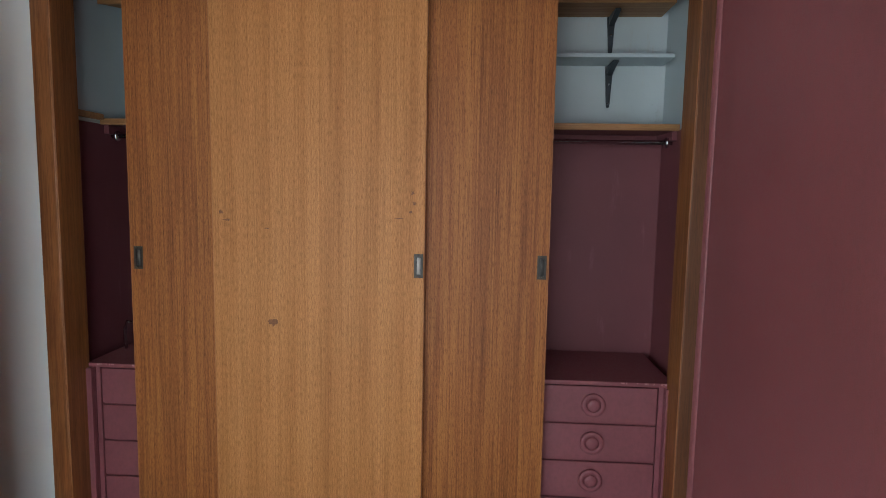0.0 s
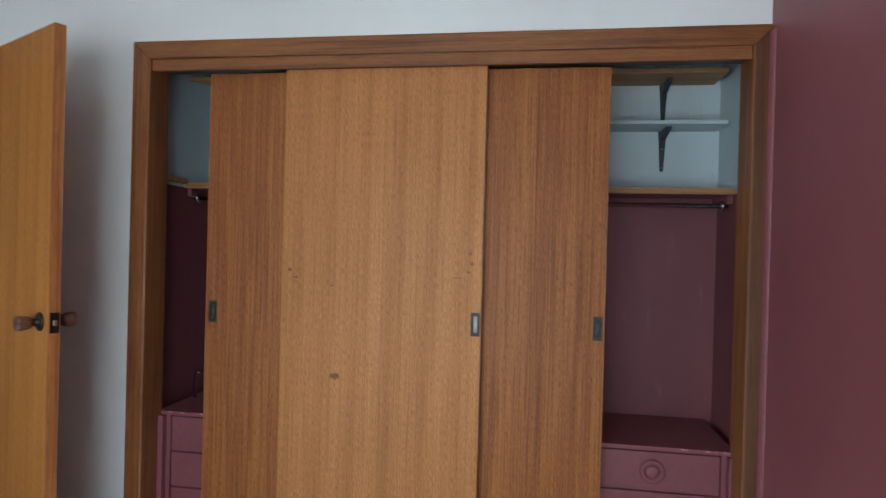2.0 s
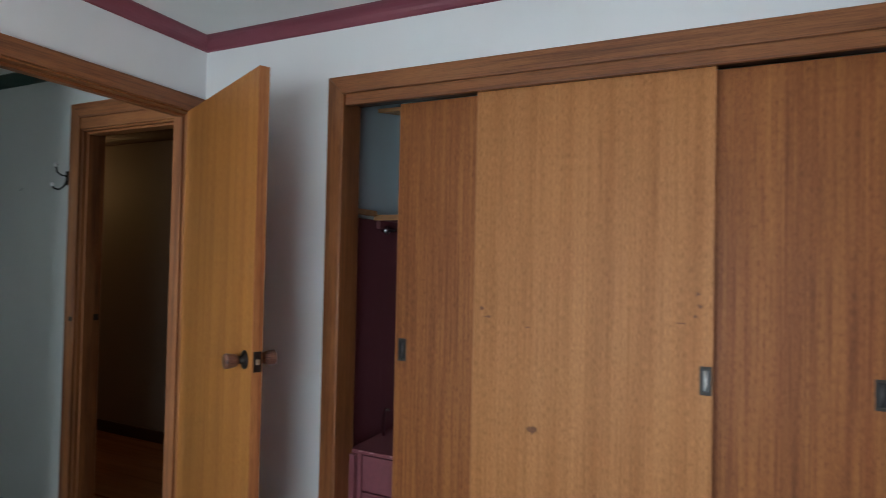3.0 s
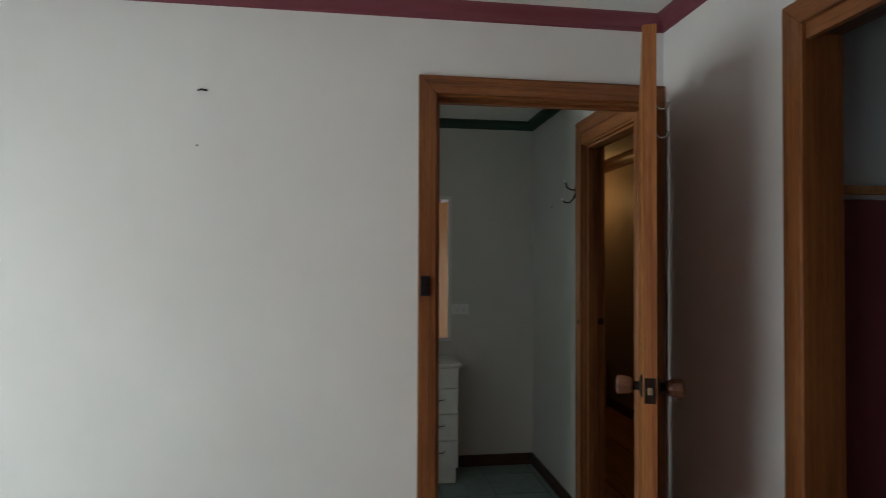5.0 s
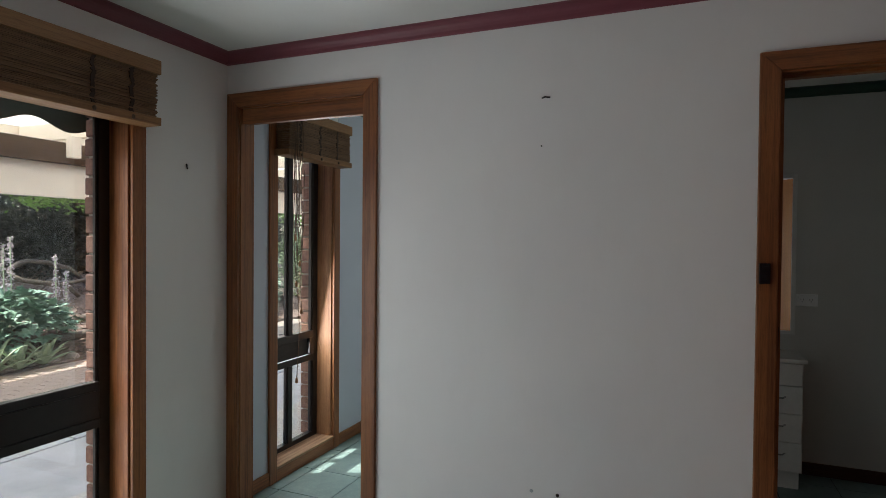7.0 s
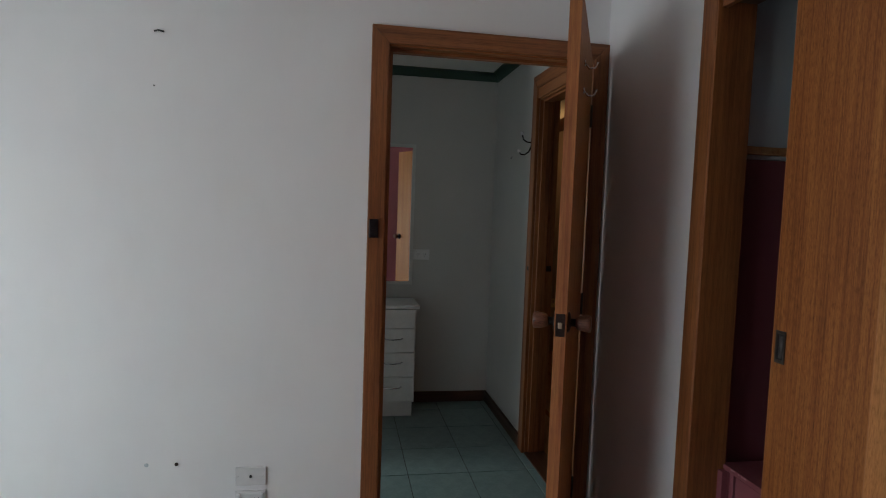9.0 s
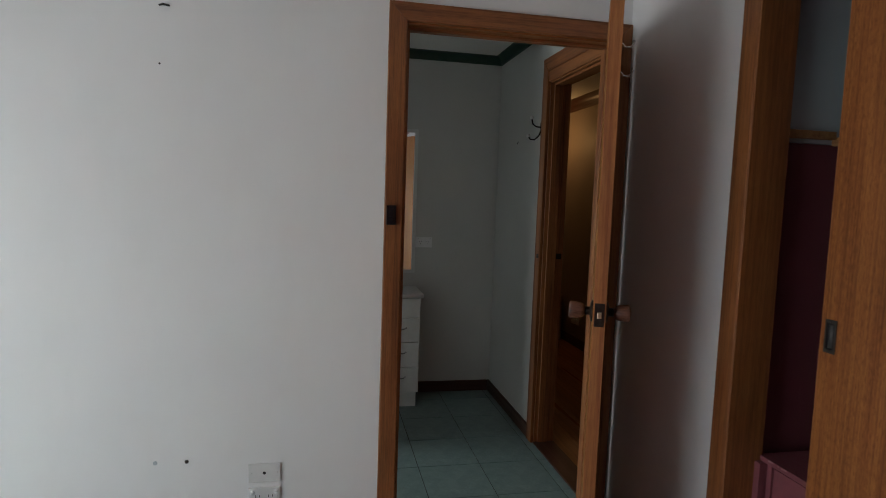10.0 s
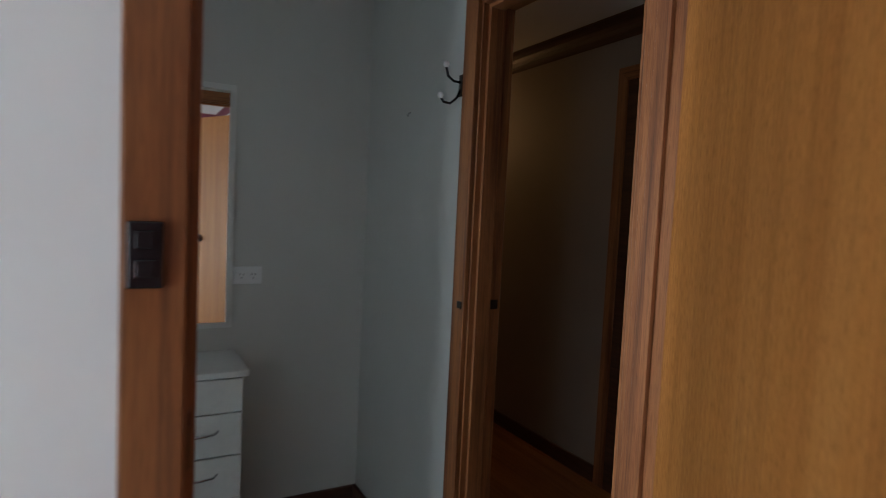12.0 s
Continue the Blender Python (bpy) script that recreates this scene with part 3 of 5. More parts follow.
part("board", boxes((-0.30, 0.800, 2.43, CYB - 0.001, 2.078, 2.096), bevel=0.001), M_SHELFWOOD, tp)
lt = thing("upper_shelf", (-1.2, 2.5, 2.066), "short bare timber shelf with a rounded corner in the wardrobe", "shelf", "upper wardrobe shelves")
arc = [(-0.95, 2.395), (-0.95, CYB - 0.001), (-1.20, CYB - 0.001), (-1.29, 2.585), (-1.36, 2.525), (-1.42, 2.455), (-1.455, 2.412), (-1.480, 2.395)]
part("board", prism(arc, 'z', 2.066, 2.084), M_SHELFWOOD, lt)


def bracket(x, top):
    b = thing("shelf_bracket", (x, CYB, top - 0.1), "dark grey pressed steel shelf bracket screwed to the back wall", "bracket", "shelf brackets")
    part("wall_arm", prism([(x - 0.017, top - 0.001), (x + 0.017, top - 0.001), (x + 0.014, top - 0.045), (x + 0.007, top - 0.165), (x + 0.004, top - 0.172), (x - 0.004, top - 0.172), (x - 0.007, top - 0.165), (x - 0.014, top - 0.045)],
                           'y', CYB - 0.010, CYB - 0.001, 0.002), M_BRACKET, b)
    part("shelf_arm", prism([(CYB - 0.13, top - 0.010), (CYB - 0.13, top - 0.001), (CYB - 0.011, top - 0.001), (CYB - 0.011, top - 0.040), (CYB - 0.05, top - 0.030)], 'x', x - 0.011, x + 0.011, 0.0015), M_BRACKET, b)
    for k in (0.075, 0.155):
        part("screw", lathe([(0.004, CYB - 0.0125), (0.004, CYB - 0.0095)], 'y', (x, 0, top - k), 10), M_CHROME, b)
    return b


bracket(0.594, 1.878)
bracket(0.594, 2.077)

rod = thing("hanging_rail", (-0.4, 2.47, 1.555), "chrome hanging rail on round end flanges in the wardrobe", "rail")
part("tube", tube([(CX0 + 0.004, 2.47, 1.551), (CX1 - 0.006, 2.47, 1.551)], 0.0095, 14), M_CHROME, rod)
part("flange", lathe([(0.020, CX1 - 0.022), (0.022, CX1 - 0.030), (0.013, CX1 - 0.036)], 'x', (0, 2.47, 1.551), 18), M_CHROME, rod)
part("flange", lathe([(0.020, CX0 + 0.022), (0.022, CX0 + 0.030), (0.013, CX0 + 0.036)], 'x', (0, 2.47, 1.551), 18), M_CHROME, rod)


def drawer_unit(x0, x1, kx, side_right):
    yf = 2.215
    u = thing("drawer_unit", ((x0 + x1) / 2, 2.42, 0), "maroon painted chest of four drawers built into the wardrobe", "drawers", "wardrobe drawer units")
    part("top", boxes((x0 - 0.05, x1 + 0.05, yf - 0.012, CYB - 0.001, 0.636, 0.652), bevel=0.002), M_DRAWER, u)
    part("side_panel", boxes((x0 - 0.018, x0, yf - 0.004, CYB - 0.002, FB, 0.635), bevel=0.001), M_DRAWER, u)
    part("side_panel", boxes((x1, x1 + 0.018, yf - 0.004, CYB - 0.002, FB, 0.635), bevel=0.001), M_DRAWER, u)
    part("carcass", boxes((x0 + 0.001, x1 - 0.001, yf + 0.014, CYB - 0.003, 0.04, 0.634)), M_DRAWER, u)
    part("kickboard", boxes((x0 + 0.001, x1 - 0.001, yf + 0.03, yf + 0.045, FB, 0.039)), M_DRAWER, u)
    part("filler", boxes(((x1 + 0.019, x1 + 0.045) if side_right else (x0 - 0.060, x0 - 0.019)) + (yf - 0.03, yf - 0.01, FB, 0.635), bevel=0.0015), M_DRAWER, u)
    part("filler_return", boxes(((x1 + 0.019, x1 + 0.031) if side_right else (x0 - 0.031, x0 - 0.019)) + (yf - 0.0095, yf + 0.012, FB, 0.635)), M_DRAWER, u)
    for i in range(4):
        z1 = 0.628 - i * 0.1475
        d = part("drawer_front", boxes((x0 + 0.003, x1 - 0.003, yf, yf + 0.0135, z1 - 0.1395, z1), bevel=0.0018), M_DRAWER, u)
        zc = z1 - 0.070
        part("knob", lathe([(0.044, yf - 0.0005), (0.044, yf - 0.009), (0.041, yf - 0.012), (0.028, yf - 0.012), (0.0262, yf - 0.010), (0.0258, yf - 0.005), (0.0236, yf - 0.005), (0.0232, yf - 0.014), (0.021, yf - 0.016), (0.004, yf - 0.0165)],
                           'y', (kx, 0, zc), 30), M_DRAWER, d)
    return u


drawer_unit(0.270, 0.744, 0.507, True)
drawer_unit(-1.408, -0.935, -1.172, False)
solid("chrome_clip", tube([(-1.417, 2.40, 0.659), (-1.412, 2.385, 0.70), (-1.405, 2.375, 0.750), (-1.394, 2.375, 0.780), (-1.378, 2.385, 0.774)], 0.007, 8), M_CHROME,
      "small bent chrome clip standing on the drawers", "clip", "")


M_PULLRIM = plain("dark_brown_rim", (0.055, 0.044, 0.036), 0.6, 0.2, 0.3, 80)
M_GRIP = plain("bright_pull_reflection", (0.62, 0.61, 0.58), 0.42, 0.55, 0.1, 90)


def pull(parent, x, yf, z, shiny):
    """Flush pull: rimmed plate, dark well, pale cylinder for the reflection in it and two screws."""
    w, h = 0.0165, 0.043
    rim = boxes((x - w, x + w, yf - 0.0035, yf - 0.0005, z - h, z - h + 0.009), (x - w, x + w, yf - 0.0035, yf - 0.0005, z + h - 0.009, z + h),
                (x - w, x - w + 0.0042, yf - 0.0035, yf - 0.0005, z - h + 0.009, z + h - 0.009), (x + w - 0.0042, x + w, yf - 0.0035, yf - 0.0005, z - h + 0.009, z + h - 0.009))
    p = part("flush_pull", rim, M_PULLRIM, parent, "small recessed metal finger pull")
    part("well", boxes((x - w + 0.0042, x + w - 0.0042, yf - 0.0012, yf - 0.0004, z - h + 0.009, z + h - 0.009)), M_BLACK, p)
    # The recess's bright reflection is built as a pale upright cylinder.
    grip = lathe([(0.0080, z - h + 0.013), (0.0080, z + h - 0.013)], 'z', (x + 0.0005, yf + 0.0035, 0), 20)
    part("grip", grip, M_GRIP if shiny else M_STEEL, p, "pale curved piece standing in for the reflection in the recess")
    for s in (-1, 1):
        part("screw", lathe([(0.0024, yf - 0.0036), (0.0020, yf - 0.0042)], 'y', (x, 0, z + s * (h - 0.0045)), 10), M_DARKMETAL, p)


def sliding_door(x0, yf, px, mat, shiny, label, z0=-0.014):
    d = thing("sliding_door", (x0 + 0.386, yf, z0), label, "wardrobe door", "wardrobe sliding doors")
    p = part("panel", boxes((x0, x0 + 0.771, yf, yf + 0.028, z0, 2.025), bevel=0.0015), mat, d)
    part("edge_strip", boxes((x0 - 0.0022, x0 - 0.0002, yf + 0.001, yf + 0.027, z0, 2.025)), M_EDGE, d)
    part("edge_strip", boxes((x0 + 0.7712, x0 + 0.7732, yf + 0.001, yf + 0.027, z0, 2.025)), M_EDGE, d)
    pull(d, px, yf, 1.077, shiny)
    return d


sliding_door(-1.236, 2.165, -1.206, M_VEN_D, False, "red-brown striped veneer sliding wardrobe door")
mid = sliding_door(-0.900, 2.125, -0.148, M_VEN_L, True, "honey veneer sliding wardrobe door with dark scuffs, in front")
sliding_door(-0.455, 2.165, 0.293, M_VEN_D, False, "red-brown striped veneer sliding wardrobe door")


# ---- washroom door leaf, open into the bedroom ----
leaf = new("door_leaf")
ORIGIN[leaf] = Vector((0, 0, 0))
tagged(leaf, "honey veneer flush door standing open with turned timber knobs", "door")
HINGE = (-2.178, 2.004)
LEAF_W = 0.811
ang = math.degrees(math.atan2(1.648 - HINGE[1], -1.449 - HINGE[0]))
leaf.matrix_world = pose(HINGE[0], HINGE[1], 0.012, 0, 0, ang)
part("panel", boxes((0.004, LEAF_W - 0.003, -0.0175, 0.0175, 0, 2.024), bevel=0.001), M_LEAF, leaf)
part("edge_strip", boxes((LEAF_W - 0.0028, LEAF_W, -0.0170, 0.0170, 0, 2.024)), M_EDGE, leaf, "bare orange timber edge")
part("edge_strip", boxes((0.001, 0.0038, -0.0170, 0.0170, 0, 2.024)), M_EDGE, leaf)
KX, KZ = LEAF_W - 0.060, 1.073
part("latch_plate", boxes((LEAF_W + 0.0002, LEAF_W + 0.0022, -0.0135, 0.0135, KZ - 0.033, KZ + 0.033), bevel=0.0006, seg=1), M_DARKMETAL, leaf)
part("latch_bolt", prism([(-0.006, KZ - 0.009), (0.006, KZ - 0.009), (0.006, KZ + 0.009), (-0.006, KZ + 0.009)], 'x', LEAF_W + 0.0023, LEAF_W + 0.010, 0.002), M_BRASS, leaf)
for s in (-1, 1):
    k = part("rose", lathe([(0.031, s * 0.0177), (0.031, s * 0.021), (0.024, s * 0.025), (0.012, s * 0.027), (0.012, s * 0.040)], 'y', (KX, 0, KZ), 28), M_DARKMETAL, leaf, "dark bronze rose and spindle")
    part("knob", lathe([(0.012, s * 0.0402), (0.016, s * 0.0425), (0.020, s * 0.047), (0.0225, s * 0.056), (0.024, s * 0.068), (0.0252, s * 0.079), (0.0238, s * 0.0835), (0.017, s * 0.086), (0.004, s * 0.0865)], 'y', (KX, 0, KZ), 32), M_KNOB, leaf, "carved dark timber knob")
for z in (0.22, 1.02, 1.80):
    part("hinge", lathe([(0.0065, z - 0.045), (0.0065, z + 0.045)], 'z', (0.0, 0.0205, 0), 12), M_DARKMETAL, leaf)
for z in (1.86, 1.775):
    hk = part("coat_hook", tube([(0.585, 0.019, z + 0.012), (0.585, 0.034, z - 0.006), (0.585, 0.052, z - 0.004), (0.585, 0.060, z + 0.014)], 0.0032, 8), M_CHROME, leaf, "small chrome wire hook")
    part("hook_base", lathe([(0.010, 0.0176), (0.009, 0.0215)], 'y', (0.585, 0, z + 0.012), 14), M_CHROME, hk)


# ---- windows ----
M_LINING = wood("window_lining_timber", (0.20, 0.085, 0.036), (0.40, 0.20, 0.090), 'z', 70, 0.02, 0.5, knots=True)
M_DUSTY = plain("dusty_dark_panel", (0.030, 0.028, 0.028), 0.7, 0, 0.5, 40)
M_SILL = wood("worn_sill_timber", (0.17, 0.085, 0.045), (0.42, 0.26, 0.15), 'x', 60, 0.03, 0.6, knots=True)


def window_unit(name, x0, x1, mullions, label, lining, recessed, sill_z=0.090):
    """Dark metal framed window in a timber lined opening of the south wall."""
    top = 2.048
    yo, yi = YF - 0.150, YF - 0.110
    w = thing(name, ((x0 + x1) / 2, YF - 0.05, 0), label, "window", kind="structure")
    part("jamb_lining", boxes((x0 - 0.011, x0 + 0.008, YF - 0.123, YF + 0.001, sill_z, top + 0.011), bevel=0.0015), lining, w)
    part("jamb_lining", boxes((x1 - 0.008, x1 + 0.011, YF - 0.123, YF + 0.001, sill_z, top + 0.011), bevel=0.0015), lining, w)
    part("head_lining", boxes((x0 + 0.009, x1 - 0.009, YF - 0.123, YF + 0.001, top - 0.008, top + 0.011), bevel=0.0015), M_TRIM_X, w)
    part("window_sill", boxes((x0 - 0.010, x1 + 0.010, YF - 0.123, YF + 0.022, sill_z - 0.018, sill_z - 0.001), bevel=0.004), M_SILL, w, "pale worn timber sill")
    part("apron", boxes((x0 - AW, x1 + AW, YF + 0.0045, YF + 0.018, FB, sill_z - 0.019), bevel=0.002), M_TRIM_X, w)
    d0, d1 = YF + 0.005, YF + 0.022
    part("side_casing", prism([(x0 - AW, FB), (x0, FB), (x0, top), (x0 - AW, top + AW)], 'y', d0, d1, 0.003), M_TRIM_V, w)
    part("side_casing", prism([(x1, FB), (x1 + AW, FB), (x1 + AW, top + AW), (x1, top)], 'y', d0, d1, 0.003), M_TRIM_V, w)
    part("head_casing", prism([(x0 - AW, top + AW), (x0, top), (x1, top), (x1 + AW, top + AW)], 'y', d0, d1, 0.003), M_TRIM_X, w)
    fr = 0.050
    a0, a1, b0, b1 = x0 + 0.0085, x1 - 0.0085, sill_z, top - 0.0085
    part("window_frame", boxes((a0, a0 + fr, yo, yi, b0, b1), (a1 - fr, a1, yo, yi, b0, b1), (a0 + fr, a1 - fr, yo, yi, b1 - fr, b1), (a0 + fr, a1 - fr, yo, yi, b0, b0 + 0.03)), M_BLACK, w, "dark bronze metal frame")
    t0, t1 = a0 + fr, a1 - fr
    if recessed:
        rail = part("transom", boxes((t0, t1, yo + 0.002, yi + 0.006, 0.765, 0.812), (t0, t1, yo + 0.002, yi + 0.006, 0.612, 0.655), bevel=0.003), M_BLACK, w, "dark metal transom with a recessed panel")
        part("stile", boxes((t0, t0 + 0.040, yo + 0.002, yi + 0.004, 0.6555, 0.7645), bevel=0.002), M_BLACK, rail)
        part("stile", boxes((t1 - 0.040, t1, yo + 0.002, yi + 0.004, 0.6555, 0.7645), bevel=0.002), M_BLACK, rail)
        part("recessed_panel", boxes((t0 + 0.0405, t1 - 0.0405, yo + 0.004, yi - 0.016, 0.6555, 0.7645)), M_DUSTY, rail)
    else:
        rail = part("transom", boxes((t0, t1, yo + 0.002, yi + 0.006, 0.612, 0.812), bevel=0.004), M_BLACK, w, "wide dark metal transom")
        part("groove", boxes((t0 + 0.001, t1 - 0.001, yi + 0.0065, yi + 0.012, 0.640, 0.652), (t0 + 0.001, t1 - 0.001, yi + 0.0065, yi + 0.012, 0.762, 0.774)), M_BLACK, rail)
    edges = [a0 + fr, *mullions, a1 - fr]
    for mx in mullions:
        part("mullion", boxes((mx - 0.02, mx + 0.02, yo + 0.003, yi + 0.003, b0 + 0.03, 0.611), (mx - 0.02, mx + 0.02, yo + 0.003, yi + 0.003, 0.813, b1 - fr)), M_BLACK, w)
    for i, (e0, e1) in enumerate(zip(edges, edges[1:])):
        e0 += 0.02 if i else 0.0
        e1 -= 0.02 if i < len(edges) - 2 else 0.0
        for z0, z1 in ((b0 + 0.031, 0.611), (0.813, b1 - fr - 0.001)):
            g = part("pane", boxes((e0 + 0.001, e1 - 0.001, yo + 0.018, yo + 0.022, z0, z1)), M_GLASS, w)
            g.visible_shadow = False
            part("glazing_bead", boxes((e0 + 0.001, e0 + 0.012, yo + 0.0225, yo + 0.032, z0, z1), (e1 - 0.012, e1 - 0.001, yo + 0.0225, yo + 0.032, z0, z1)), M_BLACK, w)
    return w


window_unit("window_main", WX0, WX1, [-0.56], "large dark framed window with timber lining and low sill", M_TRIM_V, False)
window_unit("window_narrow", VX0, VX1, [-2.875], "narrow dark framed window with timber lining and low sill", M_LINING, True)

M_BAMBOO = wood("bamboo_slats", (0.060, 0.030, 0.012), (0.19, 0.100, 0.040), 'x', 200, 0.05, 0.55)
M_BAMBOO_RAIL = wood("bamboo_rail", (0.20, 0.095, 0.036), (0.32, 0.165, 0.066), 'x', 90, 0.02, 0.45)
M_CORD = plain("brown_cord", (0.10, 0.065, 0.04), 0.8)
M_TAPE = plain("dark_tape", (0.036, 0.020, 0.012), 0.9, 0, 0.5, 160)


def bamboo_blind(x0, x1, tapes, cord_x):
    """Matchstick blind drawn up into a stack under its headrail."""
    yb0, yb1 = YF + 0.024, YF + 0.078
    b = thing("bamboo_blind", ((x0 + x1) / 2, YF + 0.05, 2.0), "brown bamboo roll-up blind drawn up above the window", "blind", "bamboo blinds")
    part("headrail", boxes((x0, x1, yb0, yb1 + 0.055, 2.128, 2.188), bevel=0.003), M_BAMBOO_RAIL, b, "lighter timber headrail")
    rng = random.Random(int(abs(x0) * 100))
    z = 1.948
    i = 0
    while z < 2.126:
        off = rng.uniform(-0.004, 0.004)
        end = rng.uniform(-0.007, 0.004)
        hgt = rng.uniform(0.0040, 0.0056)
        part("slat", boxes((x0 + 0.012 - end, x1 - 0.012 + end, yb0 + 0.004 + off, yb1 + 0.042 + off, z, z + hgt)), M_BAMBOO, b)
        z += hgt + 0.0009
        i += 1
    part("bottom_rail", boxes((x0 - 0.004, x1 + 0.004, yb0, yb1 + 0.050, 1.912, 1.946), bevel=0.003), M_BAMBOO_RAIL, b, "lighter timber bottom rail")
    for t in tapes:
        pts = [(t - 0.010 + 0.004 * math.sin(k * 0.7) + rng.uniform(-0.003, 0.003), 1.947 + k * 0.0075) for k in range(25)]
        outline = pts + [(p[0] + rng.uniform(0.012, 0.022), p[1]) for p in pts[::-1]]
        part("tape", prism(outline, 'y', yb1 + 0.0425, yb1 + 0.0455), M_TAPE, b)
        part("toggle", lathe([(0.004, 1.916), (0.007, 1.921), (0.007, 1.928), (0.004, 1.933)], 'z', (t, yb1 + 0.0555, 0), 10), M_CORD, b)
    for j, (cx, drop) in enumerate(((cord_x, 1.30), (cord_x + 0.015, 0.62), (cord_x + 0.03, 1.45), (cord_x - 0.018, 1.02), (cord_x + 0.042, 1.18))):
        pts = [(cx + 0.012 * math.sin(k * 0.9 + j), yb1 + 0.060 + 0.003 * math.cos(k), 2.12 - k * (2.12 - drop) / 14) for k in range(15)]
        c = part("cord", tube(pts, 0.0021, 6), M_CORD, b)
        part("tassel", lathe([(0.003, drop + 0.006), (0.007, drop - 0.006), (0.009, drop - 0.026), (0.006, drop - 0.030)], 'z', (pts[-1][0], pts[-1][1], 0), 12), M_BAMBOO_RAIL, c)
    for side, low, reach in ((x1 - 0.012, 1.42, 0.075), (x1 - 0.045, 1.62, 0.045), (x1 - 0.030, 1.28, 0.105)):
        pts = [(side - reach * k / 16 + 0.004 * math.sin(k * 1.3), yb1 + 0.058 + 0.002 * math.cos(k * 0.8), low + (2.05 - low) * (abs(k - 8.5) / 8.5) ** 2.6) for k in range(17)]
        part("looped_cord", tube(pts, 0.0019, 6), M_CORD, b)
    return b


bamboo_blind(WX0 - 0.050, WX1 + 0.06, (-1.53, -1.36, -0.9, -0.4, 0.0, 0.42), 0.38)
bamboo_blind(VX0 - 0.040, VX1 + 0.04, (-3.05, -2.86, -2.66), -2.635)

# ---- fittings on the walls ----
def wall_outlet(name, x, y, z, w, h, sockets, label):
    """Plate on a wall that faces +x."""
    o = thing(name, (x, y, z), label, "power outlet", "wall outlets")
    pl = part("plate", boxes((x + 0.0005, x + 0.008, y - w / 2, y + w / 2, z - h / 2, z + h / 2), bevel=0.0025), M_PLASTIC, o)
    if sockets:
        for s in (-1, 1):
            yc = y + s * w * 0.20
            yr = y + s * w * 0.37
            part("rocker", lathe([(0.0085, x + 0.0081), (0.0085, x + 0.0105), (0.006, x + 0.0125)], 'x', (0, yr, z + h * 0.27), 18), M_PLASTIC, o)
            for dy, dz, lean in ((-0.007, 0.004, 1), (0.007, 0.004, -1), (0, -0.010, 0)):
                part("slot", boxes((x + 0.0080, x + 0.0088, yc + dy - 0.0012, yc + dy + 0.0012, z + dz - 0.0045, z + dz + 0.0045)), M_SLOT, o)
    else:
        part("jack", lathe([(0.006, x + 0.0081), (0.0042, x + 0.0095)], 'x', (0, y, z), 14), M_SLOT, o)
    for s in (-1, 1):
        part("screw_cap", lathe([(0.0035, x + 0.0081), (0.003, x + 0.0092)], 'x', (0, y + s * w * 0.40, z), 10), M_PLASTIC, o)
    return o


wall_outlet("antenna_outlet", XL, 0.687, 0.327, 0.118, 0.074, False, "white plastic aerial socket on the white wall")
wall_outlet("power_outlet", XL, 0.687, 0.232, 0.118, 0.074, True, "white plastic double power outlet low on the wall")
wall_outlet("power_outlet", XE, 1.581, 1.080, 0.118, 0.074, True, "white plastic double power outlet beside the mirror")

sw = thing("light_switch", (XL + 0.018, 1.143, 1.323), "narrow black light switch on the timber architrave", "light switch")
part("plate", boxes((XL + 0.0225, XL + 0.030, 1.125, 1.161, 1.286, 1.360), bevel=0.002), M_BLACKPL, sw)
for rz in (1.298, 1.330):
    part("rocker", boxes((XL + 0.0302, XL + 0.0335, 1.133, 1.153, rz, rz + 0.020), bevel=0.0012), M_BLACKPL, sw)
solid("strike_plate", boxes((XL - 0.035, XL - 0.005, DY0 + 0.0062, DY0 + 0.0082, 1.06, 1.13), bevel=0.0006, seg=1), M_DARKMETAL, "dark metal strike plate on the door jamb", "strike plate", "")
for yy, zz, r in ((0.326, 1.825, 0.0035), (0.300, 0.385, 0.008)):
    solid("wall_mark", lathe([(r, XL + 0.0004), (r * 0.9, XL + 0.0016)], 'x', (0, yy, zz), 12), M_SLOT if r < 0.005 else M_WHITE_IN, "small old mark on the painted wall", "wall mark", "", "wall marks")
solid("picture_nail", tube([(XL, 0.327, 2.022), (XL + 0.012, 0.341, 2.023), (XL + 0.014, 0.363, 2.019)], 0.0035, 8), M_SLOT, "dark picture hook high on the white wall", "nail", "")
solid("wall_screw", lathe([(0.007, XL + 0.0004), (0.007, XL + 0.003), (0.003, XL + 0.006)], 'x', (0, 0.409, 0.385), 14), M_DARKMETAL, "screw with plug low in the white wall", "screw", "")
solid("picture_nail", tube([(-1.926, YF, 1.785), (-1.926, YF + 0.006, 1.783), (-1.926, YF + 0.007, 1.765), (-1.926, YF + 0.012, 1.762)], 0.003, 8), M_SLOT, "small dark hook on the window wall", "nail", "")
solid("picture_nail", tube([(-3.55, YW, 1.765), (-3.55, YW - 0.008, 1.760), (-3.55, YW - 0.009, 1.750)], 0.004, 8), M_CHROME, "small nail in the washroom wall", "nail", "")

hook = thing("coat_hook", (-3.16, YW, 1.80), "black wire coat hook with white ball ends", "hook")
hx, hy = -3.160, YW - 0.001
part("back_plate", boxes((hx - 0.011, hx + 0.011, hy - 0.004, hy, 1.768, 1.840), bevel=0.0015), M_DARKMETAL, hook)
part("upper_arm", tube([(hx, hy - 0.004, 1.815), (hx, hy - 0.030, 1.816), (hx, hy - 0.052, 1.830), (hx, hy - 0.060, 1.860)], 0.0042, 8), M_BLACKPL, hook)
